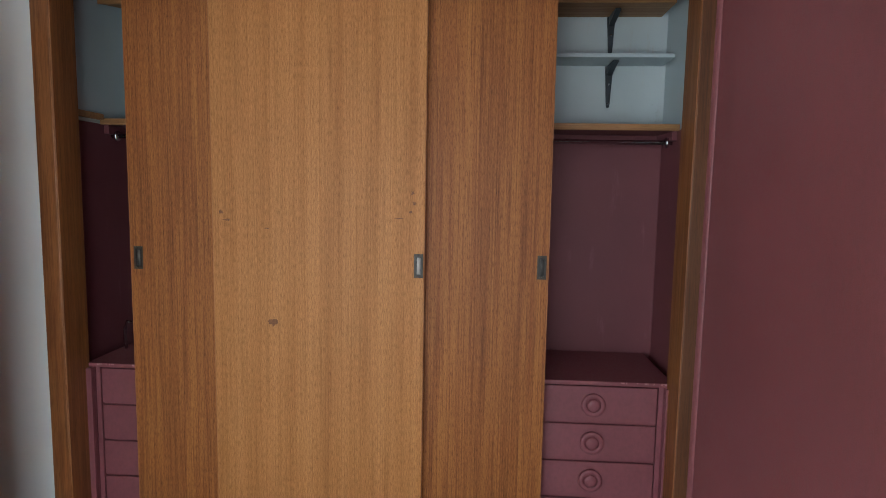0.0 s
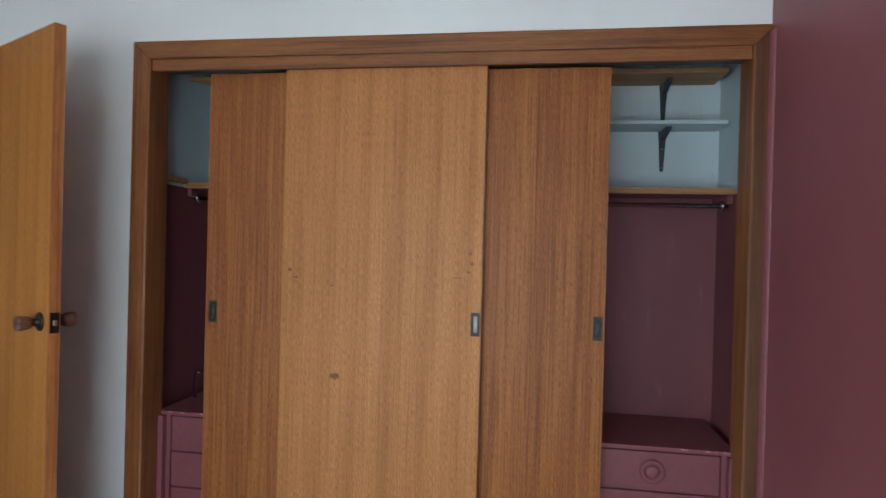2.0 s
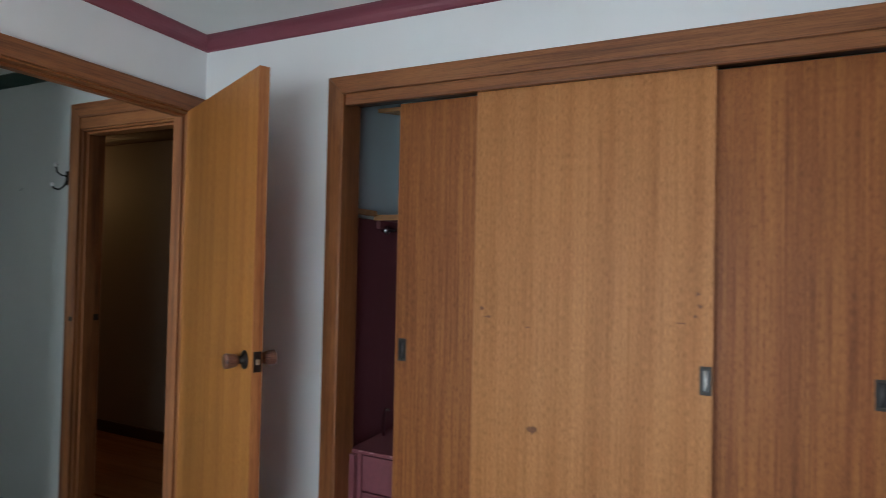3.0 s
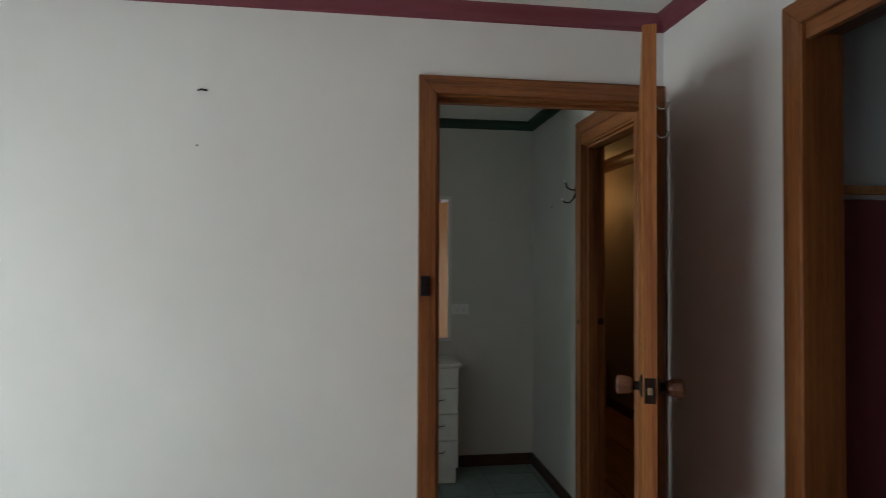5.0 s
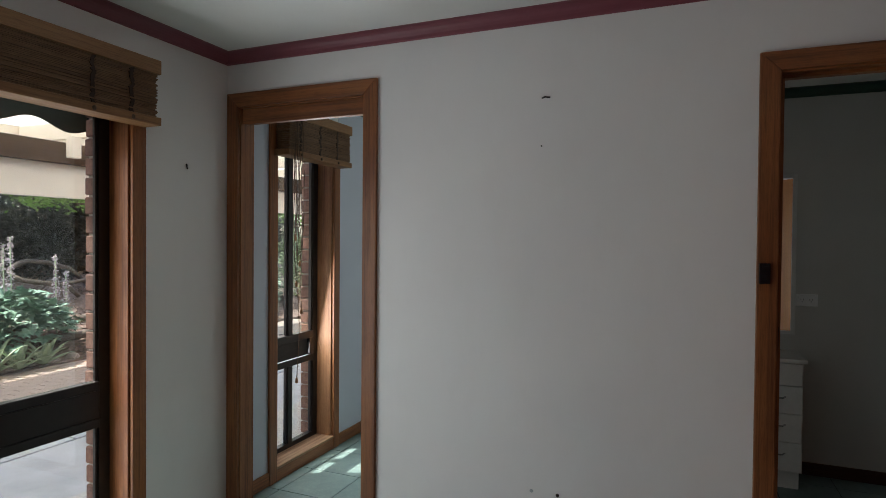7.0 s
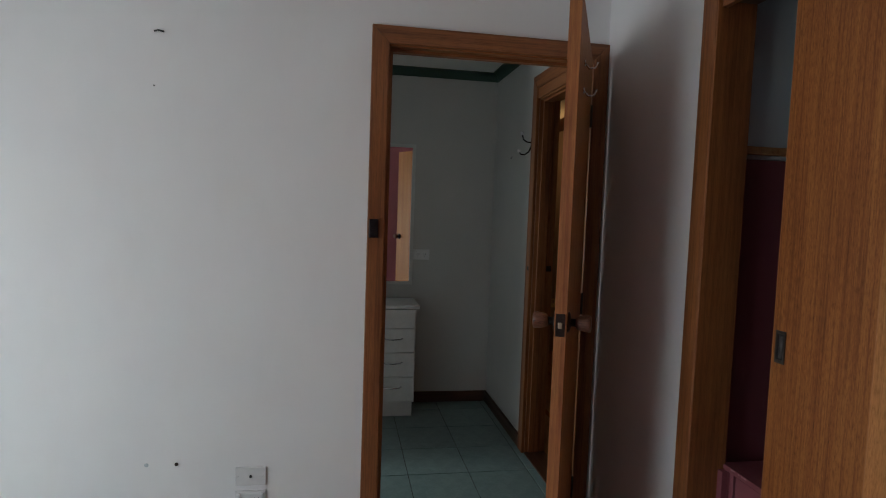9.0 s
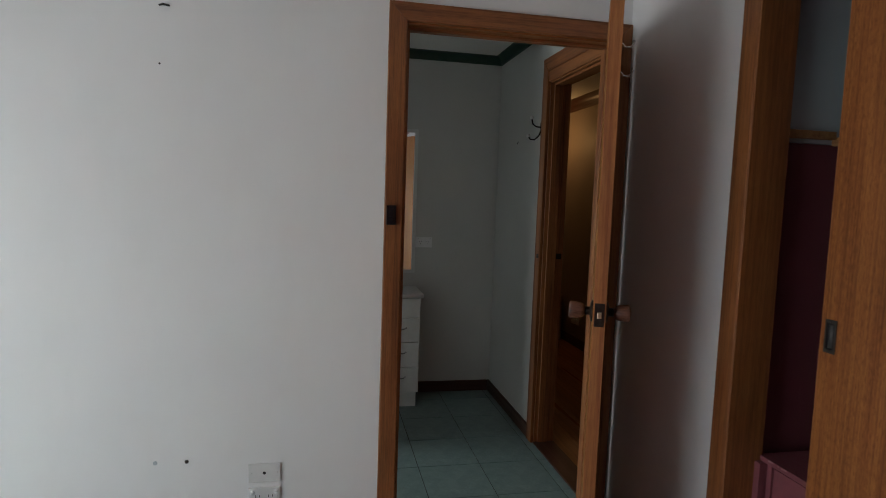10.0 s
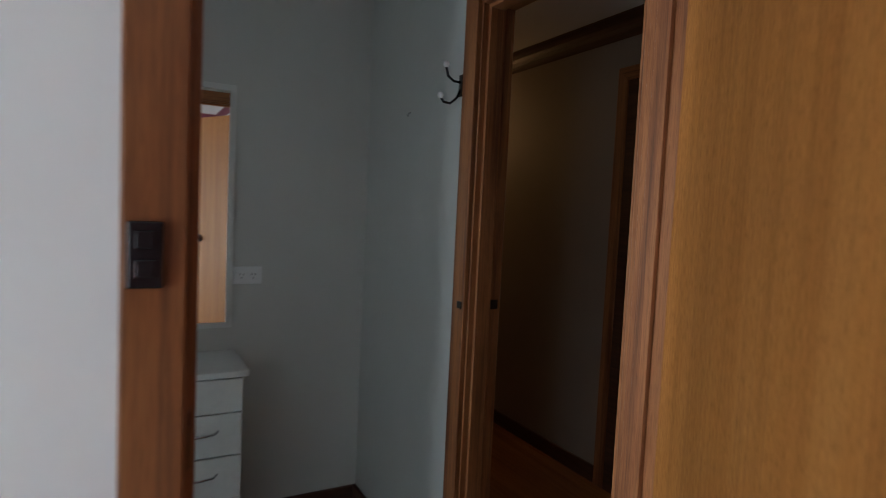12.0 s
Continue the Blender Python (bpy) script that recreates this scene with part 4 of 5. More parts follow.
part("lower_arm", tube([(hx, hy - 0.004, 1.790), (hx, hy - 0.016, 1.762), (hx, hy - 0.040, 1.742), (hx, hy - 0.064, 1.744), (hx, hy - 0.076, 1.758)], 0.0042, 8), M_BLACKPL, hook)
for yy, zz in ((hy - 0.060, 1.866), (hy - 0.077, 1.764)):
    part("ball", lathe([(0.003, zz - 0.0105), (0.008, zz - 0.008), (0.0105, zz), (0.008, zz + 0.008), (0.002, zz + 0.0105)], 'z', (hx, yy, 0), 14), M_PLASTIC, hook, "white ball end")
solid("strike_plate", boxes((HX0 + 0.0062, HX0 + 0.008, YW + 0.080, YW + 0.110, 1.072, 1.104), bevel=0.0006, seg=1), M_DARKMETAL, "dark strike plate on the hall door jamb", "strike plate", "")
solid("strike_plate", boxes((HX0 - 0.030, HX0 - 0.004, YW - 0.0245, YW - 0.0225, 1.075, 1.098)), M_DARKMETAL, "dark latch keeper on the hall architrave", "strike plate", "")

# ---- washroom vanity and mirror ----
van = thing("vanity_cabinet", (-3.82, 1.2, 0), "white laminate vanity with four drawers and bowed handles", "vanity")
vx = -3.680
part("benchtop", boxes((XE + 0.001, vx + 0.028, 0.60, 1.538, 0.742, 0.766), bevel=0.005), M_VANITY, van)
part("body", boxes((XE + 0.002, vx - 0.001, 0.62, 1.521, 0.105, 0.741)), M_VANITY, van)
part("kickboard", boxes((XE + 0.002, vx - 0.030, 0.63, 1.511, 0.0, 0.104)), M_VANITY, van)
for z0, z1, has in ((0.612, 0.736, False), (0.450, 0.606, True), (0.284, 0.444, True), (0.112, 0.278, True)):
    for y0, y1 in ((1.222, 1.516), (0.922, 1.216), (0.624, 0.916)):
        d = part("drawer", boxes((vx, vx + 0.017, y0, y1, z0, z1), bevel=0.002), M_VANITY, van)
        if has:
            zc, yc = z1 - 0.062, (y0 + y1) / 2
            part("handle", tube([(vx + 0.017, yc - 0.062, zc), (vx + 0.034, yc - 0.048, zc - 0.004), (vx + 0.040, yc, zc - 0.006), (vx + 0.034, yc + 0.048, zc - 0.004), (vx + 0.017, yc + 0.062, zc)], 0.0045, 8), M_CHROME, d, "bowed chrome handle")
mir = thing("wall_mirror", (XE, 1.2, 1.34), "tall mirror in a thin white frame above the vanity", "mirror")
part("glass", boxes((XE + 0.006, XE + 0.010, 0.86, 1.496, 0.885, 1.833)), M_MIRROR, mir)
part("frame", boxes((XE + 0.0005, XE + 0.016, 1.4965, 1.520, 0.864, 1.856), (XE + 0.0005, XE + 0.016, 0.838, 0.8595, 0.864, 1.856),
                    (XE + 0.0005, XE + 0.016, 0.8595, 1.4965, 0.864, 0.8845), (XE + 0.0005, XE + 0.016, 0.8595, 1.4965, 1.8335, 1.856)), M_VANITY, mir)

# ---- hall ----
case = thing("upright_case", (-5.5, 3.2, 0), "tan upright carry case with a handle against the hall wall", "case")
M_CASE = plain("tan_case", (0.42, 0.30, 0.17), 0.6, 0, 0.15)
part("body", boxes((-5.66, -5.42, 3.10, 3.28, 0.0, 0.47), bevel=0.02), M_CASE, case)
part("handle", tube([(-5.60, 3.19, 0.465), (-5.59, 3.19, 0.52), (-5.49, 3.19, 0.52), (-5.48, 3.19, 0.465)], 0.009, 8), M_CASE, case)
plug = thing("plug_in_night_light", (-5.15, HY, 0.27), "white round plug-in light on a hall socket", "plug")
part("plate", boxes((-5.21, -5.09, HY - 0.009, HY - 0.0005, 0.215, 0.290), bevel=0.002), M_PLASTIC, plug)
part("dome", lathe([(0.032, HY - 0.010), (0.034, HY - 0.030), (0.026, HY - 0.050), (0.008, HY - 0.058)], 'y', (-5.15, 0, 0.255), 20), M_PLASTIC, plug)

# scuffs on the front wardrobe door
M_SCUFF = plain("brown_scuff", (0.20, 0.078, 0.028), 0.6, 0, 0.4, 90)
rng = random.Random(5)
for sx, sz, w, h, k in ((-0.681, 0.855, 0.022, 0.016, 6), (-0.868, 1.255, 0.012, 0.010, 5), (-0.845, 1.228, 0.020, 0.006, 5), (-0.172, 1.335, 0.009, 0.007, 6),
                        (-0.166, 1.300, 0.012, 0.007, 5), (-0.178, 1.268, 0.009, 0.006, 6), (-0.220, 1.245, 0.022, 0.0022, 4), (-0.70, 1.20, 0.012, 0.003, 4)):
    poly = [(sx + w * math.cos(a / 12 * 2 * math.pi) * rng.uniform(0.35, 1.1), sz + h * math.sin(a / 12 * 2 * math.pi) * rng.uniform(0.35, 1.1)) for a in range(12)]
    part("scuff", prism(poly, 'y', 2.1246, 2.1249), M_SCUFF, mid)

# mould specks in the upper corner of the cupboard
M_MOULD = plain("mould_specks", (0.16, 0.15, 0.12), 0.9)
specks = bmesh.new()
rng = random.Random(9)
for k in range(70):
    mx, mz = CX1 - abs(rng.gauss(0, 0.05)) - 0.012, 1.70 + rng.gauss(0, 0.045)
    r = rng.uniform(0.0005, 0.0013)
    ring = [specks.verts.new((mx + r * math.cos(a * math.pi / 3), CYB - 0.0006, mz + r * math.sin(a * math.pi / 3))) for a in range(6)]
    specks.faces.new(ring)
tagged(part("mould_specks", specks, M_MOULD, cl), kind="stuff")
# worn pale paint on the drawer top edge and drawer corners
M_CHIP = plain("chipped_paint", (0.42, 0.22, 0.24), 0.7)
chips = bmesh.new()
for k in range(26):
    x = rng.uniform(0.60, 0.79) if k < 18 else rng.uniform(-1.44, -1.25)
    w = rng.uniform(0.002, 0.012)
    box(chips, x, x + w, 2.2022, 2.2029, 0.6475 + rng.uniform(-0.004, 0.002), 0.6515)
tagged(part("paint_chips", chips, M_CHIP, cl), kind="stuff")

# ---- outside: ground, verandah, garden ----
M_CONC = plain("grey_concrete", (0.40, 0.41, 0.435), 0.8, 0, 0.14, 4)
M_CONC_LIGHT = plain("pale_gritty_concrete", (0.46, 0.45, 0.43), 0.9, 0, 0.2, 60)
M_SOIL = plain("mulch_soil", (0.16, 0.115, 0.094), 0.95, 0, 0.5, 25)
M_LEAFDARK = plain("dark_foliage", (0.042, 0.042, 0.028), 0.9, 0, 0.5, 8)
M_LEAFBLUE = plain("blue_green_leaves", (0.155, 0.26, 0.19), 0.6, 0, 0.35, 12)
M_LEAFSPIKY = plain("grey_green_blades", (0.34, 0.42, 0.28), 0.5, 0, 0.3, 12)
M_LEAFLIME = plain("bright_green_leaves", (0.17, 0.32, 0.06), 0.5, 0, 0.35, 12)
M_FLOWER = plain("pale_flower_bracts", (0.44, 0.38, 0.42), 0.7, 0, 0.25, 30)
M_STONE = plain("garden_stone", (0.32, 0.27, 0.23), 0.9, 0, 0.3, 14)
M_BARK = plain("grey_bark", (0.10, 0.078, 0.060), 0.9, 0, 0.35, 25)
M_CANVAS = plain("dark_green_canvas", (0.020, 0.028, 0.022), 0.85, 0, 0.2, 60)


def roofing():
    """Milky translucent roof sheet that lets daylight through."""
    m, n, l, b = principled("translucent_roof_sheet", 0.6)
    b.inputs["Base Color"].default_value = (0.82, 0.83, 0.81, 1)
    tr = n.new("ShaderNodeBsdfTranslucent")
    tr.inputs["Color"].default_value = (0.84, 0.81, 0.75, 1)
    mx = n.new("ShaderNodeMixShader")
    mx.inputs[0].default_value = 0.78
    l.new(b.outputs[0], mx.inputs[1])
    l.new(tr.outputs[0], mx.inputs[2])
    l.new(mx.outputs[0], n["Material Output"].inputs[0])
    return m


M_ROOFING = roofing()

solid("ground", boxes((-400, 400, -400, 400, GZ - 0.60, GZ - 0.10)), M_SOIL, "earth around the house", "ground")
solid("foundation", boxes((-7.1, XR + 0.1, YF - 0.1, HY + 0.1, -0.1995, -0.052)), M_CONC, "concrete slab under the house", "foundation")
patio = thing("patio", (-4.0, -3.1, GZ), "grey concrete patio slabs with a pale gritty strip by the wall", "patio", kind="structure")
for x0, x1 in ((-16.0, -9.4), (-9.39, -6.4), (-6.39, -3.2), (-3.19, 0.0), (0.01, 8.0)):
    part("slab", boxes((x0, x1, -3.35, -2.42, GZ - 0.099, GZ), bevel=0.006), M_CONC, patio)
    part("slab", boxes((x0 + 0.4, x1 + 0.39, -4.78, -3.36, GZ - 0.099, GZ + 0.004), bevel=0.006), M_CONC, patio)
part("gritty_strip", boxes((-16.0, 8.0, -2.41, YF - 0.265, GZ - 0.099, GZ + 0.012), bevel=0.004), M_CONC_LIGHT, patio)

bed = solid("garden_bed", boxes((-16.0, 8.0, -9.6, -6.02, GZ - 0.099, GZ + 0.02)), M_SOIL, "mulched garden bed beyond the patio", "garden")
# the bed climbs to the back
bm = bmesh.new()
nx, ny = 70, 26
grid = []
for i in range(nx + 1):
    row = []
    for j in range(ny + 1):
        x = -13.0 + 15.0 * i / nx
        u = j / ny
        y = -6.05 - 3.4 * u
        z = GZ + 0.02 + 1.15 * u ** 1.2 + 0.05 * noise.noise(Vector((x * 1.7, y * 1.7, 0))) + 0.02 * noise.noise(Vector((x * 9, y * 9, 3)))
        row.append(bm.verts.new((x, y, max(z, GZ + 0.022))))
    grid.append(row)
for i in range(nx):
    for j in range(ny):
        bm.faces.new((grid[i][j], grid[i + 1][j], grid[i + 1][j + 1], grid[i][j + 1]))
solid("mulch_slope", bm, M_SOIL, "sloping mulch with twigs under the hedge", "garden", "stuff")

# verandah: cream beams, rafters and sheet roof; the sheets also shape the sunlight
ver = thing("verandah", (-3.0, -2.6, 0), "cream painted verandah with beams, rafters and sheet roof, its unseen reach added for shade", "verandah")
part("fascia_beam", boxes((-16, 6, -3.66, -3.58, 1.735, 2.005), bevel=0.004), M_BEAM, ver)
part("upper_plate", boxes((-16, 6, -4.25, -4.20, 2.12, 2.40), bevel=0.004), M_BEAM, ver)
part("gutter", boxes((-16, 6, -4.33, -4.255, 2.30, 2.42), bevel=0.01), M_BEAM, ver)
# Brown band above the fascia: shade under the roof built as a solid.
M_BROWNSHADE = plain("brown_roof_shade", (0.085, 0.050, 0.028), 0.8, 0, 0.2, 10)
part("inner_beam", boxes((-16, 6, -3.575, -3.50, 1.99, 2.15), bevel=0.004), M_BROWNSHADE, ver, "brown strip standing for the shade under the roof")
rx = -15.43
while rx < 5.5:
    part("rafter", boxes((rx, rx + 0.045, -4.19, YF - 0.25, 2.20, 2.33)), M_BEAM, ver)
    part("bracket", boxes((rx + 0.05, rx + 0.13, -3.495, -3.43, 2.035, 2.198), bevel=0.003), M_BEAM, ver)
    rx += 1.04
# Gap between the two sheets is placed so a sun patch lands indoors.
part("roof_sheet", boxes((-16, 6, -2.02, YF - 0.20, 2.335, 2.36)), M_ROOFING, ver)
# Runs unseen past the gutter, added to shade patio and paving.
part("roof_sheet", boxes((-16, 6, -6.9, -2.44, 2.335, 2.36)), M_ROOFING, ver)
for px in (-9.9, 2.2):
    part("post", boxes((px, px + 0.1, -3.67, -3.57, GZ, 1.73), bevel=0.004), M_BEAM, ver)

aw = thing("awning_valance", (-0.62, -1.75, 1.95), "dark green canvas awning with a scalloped lower edge", "awning")
pts = [(-1.78, 2.06)] + [(-1.78 + k * 0.0335, 1.926 + 0.024 * math.cos(k * 0.0335 / 0.335 * 2 * math.pi)) for k in range(70)] + [(0.532, 2.06)]
part("valance", prism(pts, 'y', -1.706, -1.700), M_CANVAS, aw)
part("roll", tube([(-1.78, -1.70, 2.09), (0.55, -1.70, 2.09)], 0.035, 14), M_CANVAS, aw)


def leafy(t, points, size, material, rng, wide=0.24, up=0.2):
    """Many small folded leaves at points, as one joined part."""
    verts, faces = [], []
    for c in points:
        d = Vector((rng.uniform(-1, 1), rng.uniform(-1, 1), rng.uniform(-0.7, 0.7) + up)).normalized()
        w = d.cross(Vector((rng.uniform(-1, 1), rng.uniform(-1, 1), rng.uniform(-1, 1)))).normalized()
        nrm = d.cross(w)
        s = size * rng.uniform(0.6, 1.3)
        i = len(verts)
        verts += [c, c + d * s * 0.45 + w * s * wide + nrm * s * 0.06, c + d * s, c + d * s * 0.45 - w * s * wide + nrm * s * 0.06]
        faces += [(i, i + 1, i + 2), (i, i + 2, i + 3)]
    me = bpy.data.meshes.new("leaves")
    me.from_pydata([tuple(v) for v in verts], [], faces)
    me.materials.append(material)
    ob = new("leaves", me)
    ob.parent = t
    ob.location = -ORIGIN[t]
    ob["kind"] = "stuff"
    return ob


def bush(name, centre, radius, count, size, material, label, category, seed, base_z=None):
    rng = random.Random(seed)
    bz = GZ + 0.1 if base_z is None else base_z
    t = thing(name, (centre[0], centre[1], bz), label, category)
    for k in range(7):
        a = rng.uniform(0, 6.28)
        tip = (centre[0] + radius[0] * 0.6 * math.cos(a), centre[1] + radius[1] * 0.6 * math.sin(a), centre[2] + radius[2] * rng.uniform(0.1, 0.7))
        base = (centre[0] + rng.uniform(-0.06, 0.06), centre[1] + rng.uniform(-0.06, 0.06), bz - 0.05)
        mid_p = tuple((p + q) / 2 + rng.uniform(-0.05, 0.05) for p, q in zip(base, tip))
        part("stem", tube([base, mid_p, tip], 0.014, 6), M_BARK, t)
    pts = []
    for k in range(count):
        u = Vector((rng.gauss(0, 1), rng.gauss(0, 1), rng.gauss(0, 1))).normalized() * (rng.random() ** 0.35)
        lump = 0.70 + 0.45 * noise.noise(u * 2.3 + Vector((seed, 0, 0)))
        pts.append(Vector((centre[0] + u.x * radius[0] * lump, centre[1] + u.y * radius[1] * lump, max(GZ + 0.1, centre[2] + u.z * radius[2] * lump))))
    leafy(t, pts, size, material, rng)
    return t


bush("hedge", (-6.2, -9.2, 1.2), (3.3, 1.0, 2.4), 75000, 0.075, M_LEAFDARK, "dark dense hedge behind the garden bed", "hedge", 3)
bush("hedge", (-11.4, -9.7, 1.2), (3.6, 0.9, 2.5), 40000, 0.10, M_LEAFDARK, "dark dense hedge behind the garden bed", "hedge", 4)
bush("hedge", (-1.6, -9.5, 1.2), (2.8, 0.9, 2.4), 12000, 0.11, M_LEAFDARK, "dark dense hedge behind the garden bed", "hedge", 5)
bush("hedge", (-17.0, -10.0, 1.4), (4.0, 1.2, 2.8), 10000, 0.13, M_LEAFDARK, "dark dense hedge behind the garden bed", "hedge", 6)


def acanthus(cx, cy, z0, r, leaves, spikes, seed):
    """A clump of big lobed leaves with tall pale flower spikes."""
    rng = random.Random(seed)
    t = thing("acanthus", (cx, cy, z0), "blue-green lobed acanthus clump with pale flower spikes", "plant", "acanthus clumps")
    verts, faces = [], []
    for k in range(leaves * 7):
        a = rng.uniform(0, 2 * math.pi)
        out = Vector((math.cos(a), math.sin(a), 0))
        el = 0.12 + 0.88 * rng.random() ** 0.8
        rad = r * math.cos(el * 1.35) * rng.uniform(0.75, 1.05) * (1 + 0.2 * math.sin(3 * a + seed))
        c = Vector((cx, cy, z0)) + out * rad + Vector((0, 0, 0.03 + r * 1.05 * math.sin(el * 1.45) * rng.uniform(0.8, 1.05)))
        tip = (out * (1.2 - el) + Vector((rng.uniform(-0.6, 0.6), rng.uniform(-0.6, 0.6), rng.uniform(-0.35, 0.55)))).normalized()
        side = tip.cross(Vector((rng.uniform(-0.3, 0.3), rng.uniform(-0.3, 0.3), 1))).normalized()
        up_v = side.cross(tip)
        s_ = r * rng.uniform(0.22, 0.36)
        base = len(verts)
        rim = [(0.0, 0.10), (0.20, 0.42), (0.30, 0.16), (0.48, 0.44), (0.56, 0.16), (0.74, 0.32), (0.80, 0.11), (1.0, 0.0)]
        verts.append(c)
        for t_, w_ in rim:
            verts.append(c + tip * s_ * t_ + side * s_ * w_ + up_v * s_ * (0.16 * w_ - 0.25 * t_ * t_))
        for t_, w_ in rim[:-1]:
            verts.append(c + tip * s_ * t_ - side * s_ * w_ + up_v * s_ * (0.16 * w_ - 0.25 * t_ * t_))
        mid_i = len(verts)
        verts.append(c + tip * s_ * 0.5 - up_v * s_ * 0.06)
        for q in range(7):
            faces.append((mid_i, base + 1 + q, base + 2 + q))
            nxt = base + 9 + q + 1 if q < 6 else base + 8
            faces.append((mid_i, nxt, base + 9 + q))
    me = bpy.data.meshes.new("leaves")
    me.from_pydata([tuple(v) for v in verts], [], faces)
    me.materials.append(M_LEAFBLUE)
    ob = new("leaves", me)
    ob.parent = t
    ob.location = -ORIGIN[t]
    ob["kind"] = "stuff"
    for sx, sy, h in spikes:
        bx = Vector((cx + sx, cy + sy, z0 + 0.1))
        s = part("flower_spike", tube([bx, bx + Vector((0.01, 0, h * 0.5)), bx + Vector((0.02, 0.0, h))], 0.009, 6), M_LEAFSPIKY, t, "tall pale flower spike")
        pts = []
        for k in range(170):
            u = rng.uniform(0.45, 1.0)
            a = rng.uniform(0, 6.28)
            rr = 0.026 * (1.12 - u) / 0.5 + 0.006
            pts.append(bx + Vector((0.02 * u + rr * math.cos(a), rr * math.sin(a), h * u)))
        leafy(t, pts, 0.030, M_FLOWER, rng, 0.4, 0.6)
    return t


acanthus(-4.35, -6.66, GZ + 0.16, 0.58, 120, ((0.11, 0.0, 1.18), (0.0, -0.05, 1.26), (-0.55, -0.05, 1.02), (-0.62, 0.05, 0.82)), 11)
acanthus(-3.60, -6.65, GZ + 0.12, 0.55, 80, ((0.05, 0.0, 1.2),), 13)
acanthus(-9.4, -7.2, GZ + 0.15, 0.55, 55, (), 14)


def aloe(cx, cy, z0, r, seed):
    rng = random.Random(seed)
    t = thing("aloe", (cx, cy, z0), "grey-green aloe rosette with pointed blades at the bed edge", "plant", "aloes")
    for k in range(14):
        a = k * 2.4 + rng.uniform(-0.2, 0.2)
        out = Vector((math.cos(a), math.sin(a), 0))
        side = Vector((-math.sin(a), math.cos(a), 0))
        tilt = 0.25 + 0.6 * (k / 14)
        bm = bmesh.new()
        prev = None
        for i in range(7):
            u = i / 6
            c = Vector((cx, cy, z0 + 0.02)) + out * r * u * (1.1 - 0.4 * tilt) + Vector((0, 0, r * tilt * 1.1 * math.sin(u * 1.6)))
            wd = 0.047 * (1 - u) ** 0.8 + 0.001
            ring = [bm.verts.new(c + side * wd), bm.verts.new(c - Vector((0, 0, wd * 0.7))), bm.verts.new(c - side * wd), bm.verts.new(c + Vector((0, 0, wd * 0.1)))]
            if prev:
                for q in range(4):
                    bm.faces.new((prev[q], ring[q], ring[(q + 1) % 4], prev[(q + 1) % 4]))
            prev = ring
        part("blade", bm, M_LEAFSPIKY, t)
    return t


for k, (ax_, ay_, ar) in enumerate(((-3.72, -6.02, 0.40), (-4.02, -6.05, 0.36), (-3.42, -6.0, 0.36), (-4.33, -6.08, 0.33))):
    aloe(ax_, ay_, GZ + 0.02, ar, 20 + k)

# vine hanging over the outer beam
vine = thing("climbing_vine", (-4.2, -5.0, 2.0), "bright green climbing vine hanging beyond the beam", "vine")
rng = random.Random(31)
for k in range(14):
    x0 = -6.0 + k * 0.36
    pts = [(x0 + rng.uniform(-0.1, 0.1), -4.6 + rng.uniform(-0.2, 0.2), 2.25)]
    for q in range(5):
        p = pts[-1]
        pts.append((p[0] + rng.uniform(-0.22, 0.22), p[1] - rng.uniform(0.0, 0.16), p[2] - rng.uniform(0.02, 0.17)))
    part("stem", tube(pts, 0.007 if k < 5 else 0.011, 6), M_BARK, vine)
pts = [Vector((rng.uniform(-8.5, -1.5), -5.2 + rng.gauss(0, 0.28), 1.93 + rng.gauss(0, 0.12))) for k in range(30000)]
pts = [p for p in pts if p.z > 1.69 + 0.16 * noise.noise(Vector((p.x * 2.6, 3, 0))) and noise.noise(p * 1.9) > -0.05 + (0.25 if p.x > -4.3 else 0.0)]
leafy(vine, pts, 0.043, M_LEAFLIME, rng, 0.3, 0.0)
part("support_wire", tube([(-9, -5.2, 1.84), (0, -5.2, 1.88)], 0.03, 8), M_BARK, vine)
part("post", boxes((-9.1, -9.0, -5.25, -5.15, GZ - 0.1, 2.0)), M_BARK, vine)
part("post", boxes((0.0, 0.1, -5.25, -5.15, GZ - 0.1, 2.0)), M_BARK, vine)

M_OLIVE = plain("olive_leaves", (0.13, 0.18, 0.085), 0.6, 0, 0.5, 6)
bush("shrub", (-10.6, -6.9, 0.9), (1.3, 0.7, 1.1), 4500, 0.075, M_OLIVE, "olive green leafy shrub by the patio", "shrub", 41)
bush("shrub", (-8.0, -6.5, 0.3), (0.9, 0.4, 0.45), 2600, 0.075, M_LEAFLIME, "low yellow-green shrub by the patio", "shrub", 42)
bush("shrub", (-8.6, -7.4, 1.2), (0.9, 0.5, 0.9), 4000, 0.10, M_LEAFBLUE, "grey-green shrub under the verandah beam", "shrub", 43)


def log(points, r, label):
    return solid("fallen_branch", tube(points, r, 10), M_BARK, label, "branch", "", "fallen branches")


log([(-6.5, -8.3, 0.62), (-6.1, -8.2, 0.92), (-5.75, -8.2, 1.03), (-5.45, -8.2, 1.06), (-5.2, -8.0, 1.03), (-5.02, -7.9, 0.96), (-4.97, -7.75, 0.88), (-5.05, -7.65, 0.81), (-5.25, -7.6, 0.77), (-5.5, -7.6, 0.72), (-5.7, -7.65, 0.68), (-5.9, -7.7, 0.52)], 0.034, "curved weathered branch lying in the bed")
log([(-7.0, -8.1, 0.55), (-6.3, -8.05, 0.74), (-5.9, -8.0, 0.70), (-5.6, -7.95, 0.76), (-5.3, -7.9, 0.50)], 0.032, "long weathered branch lying under the hedge")
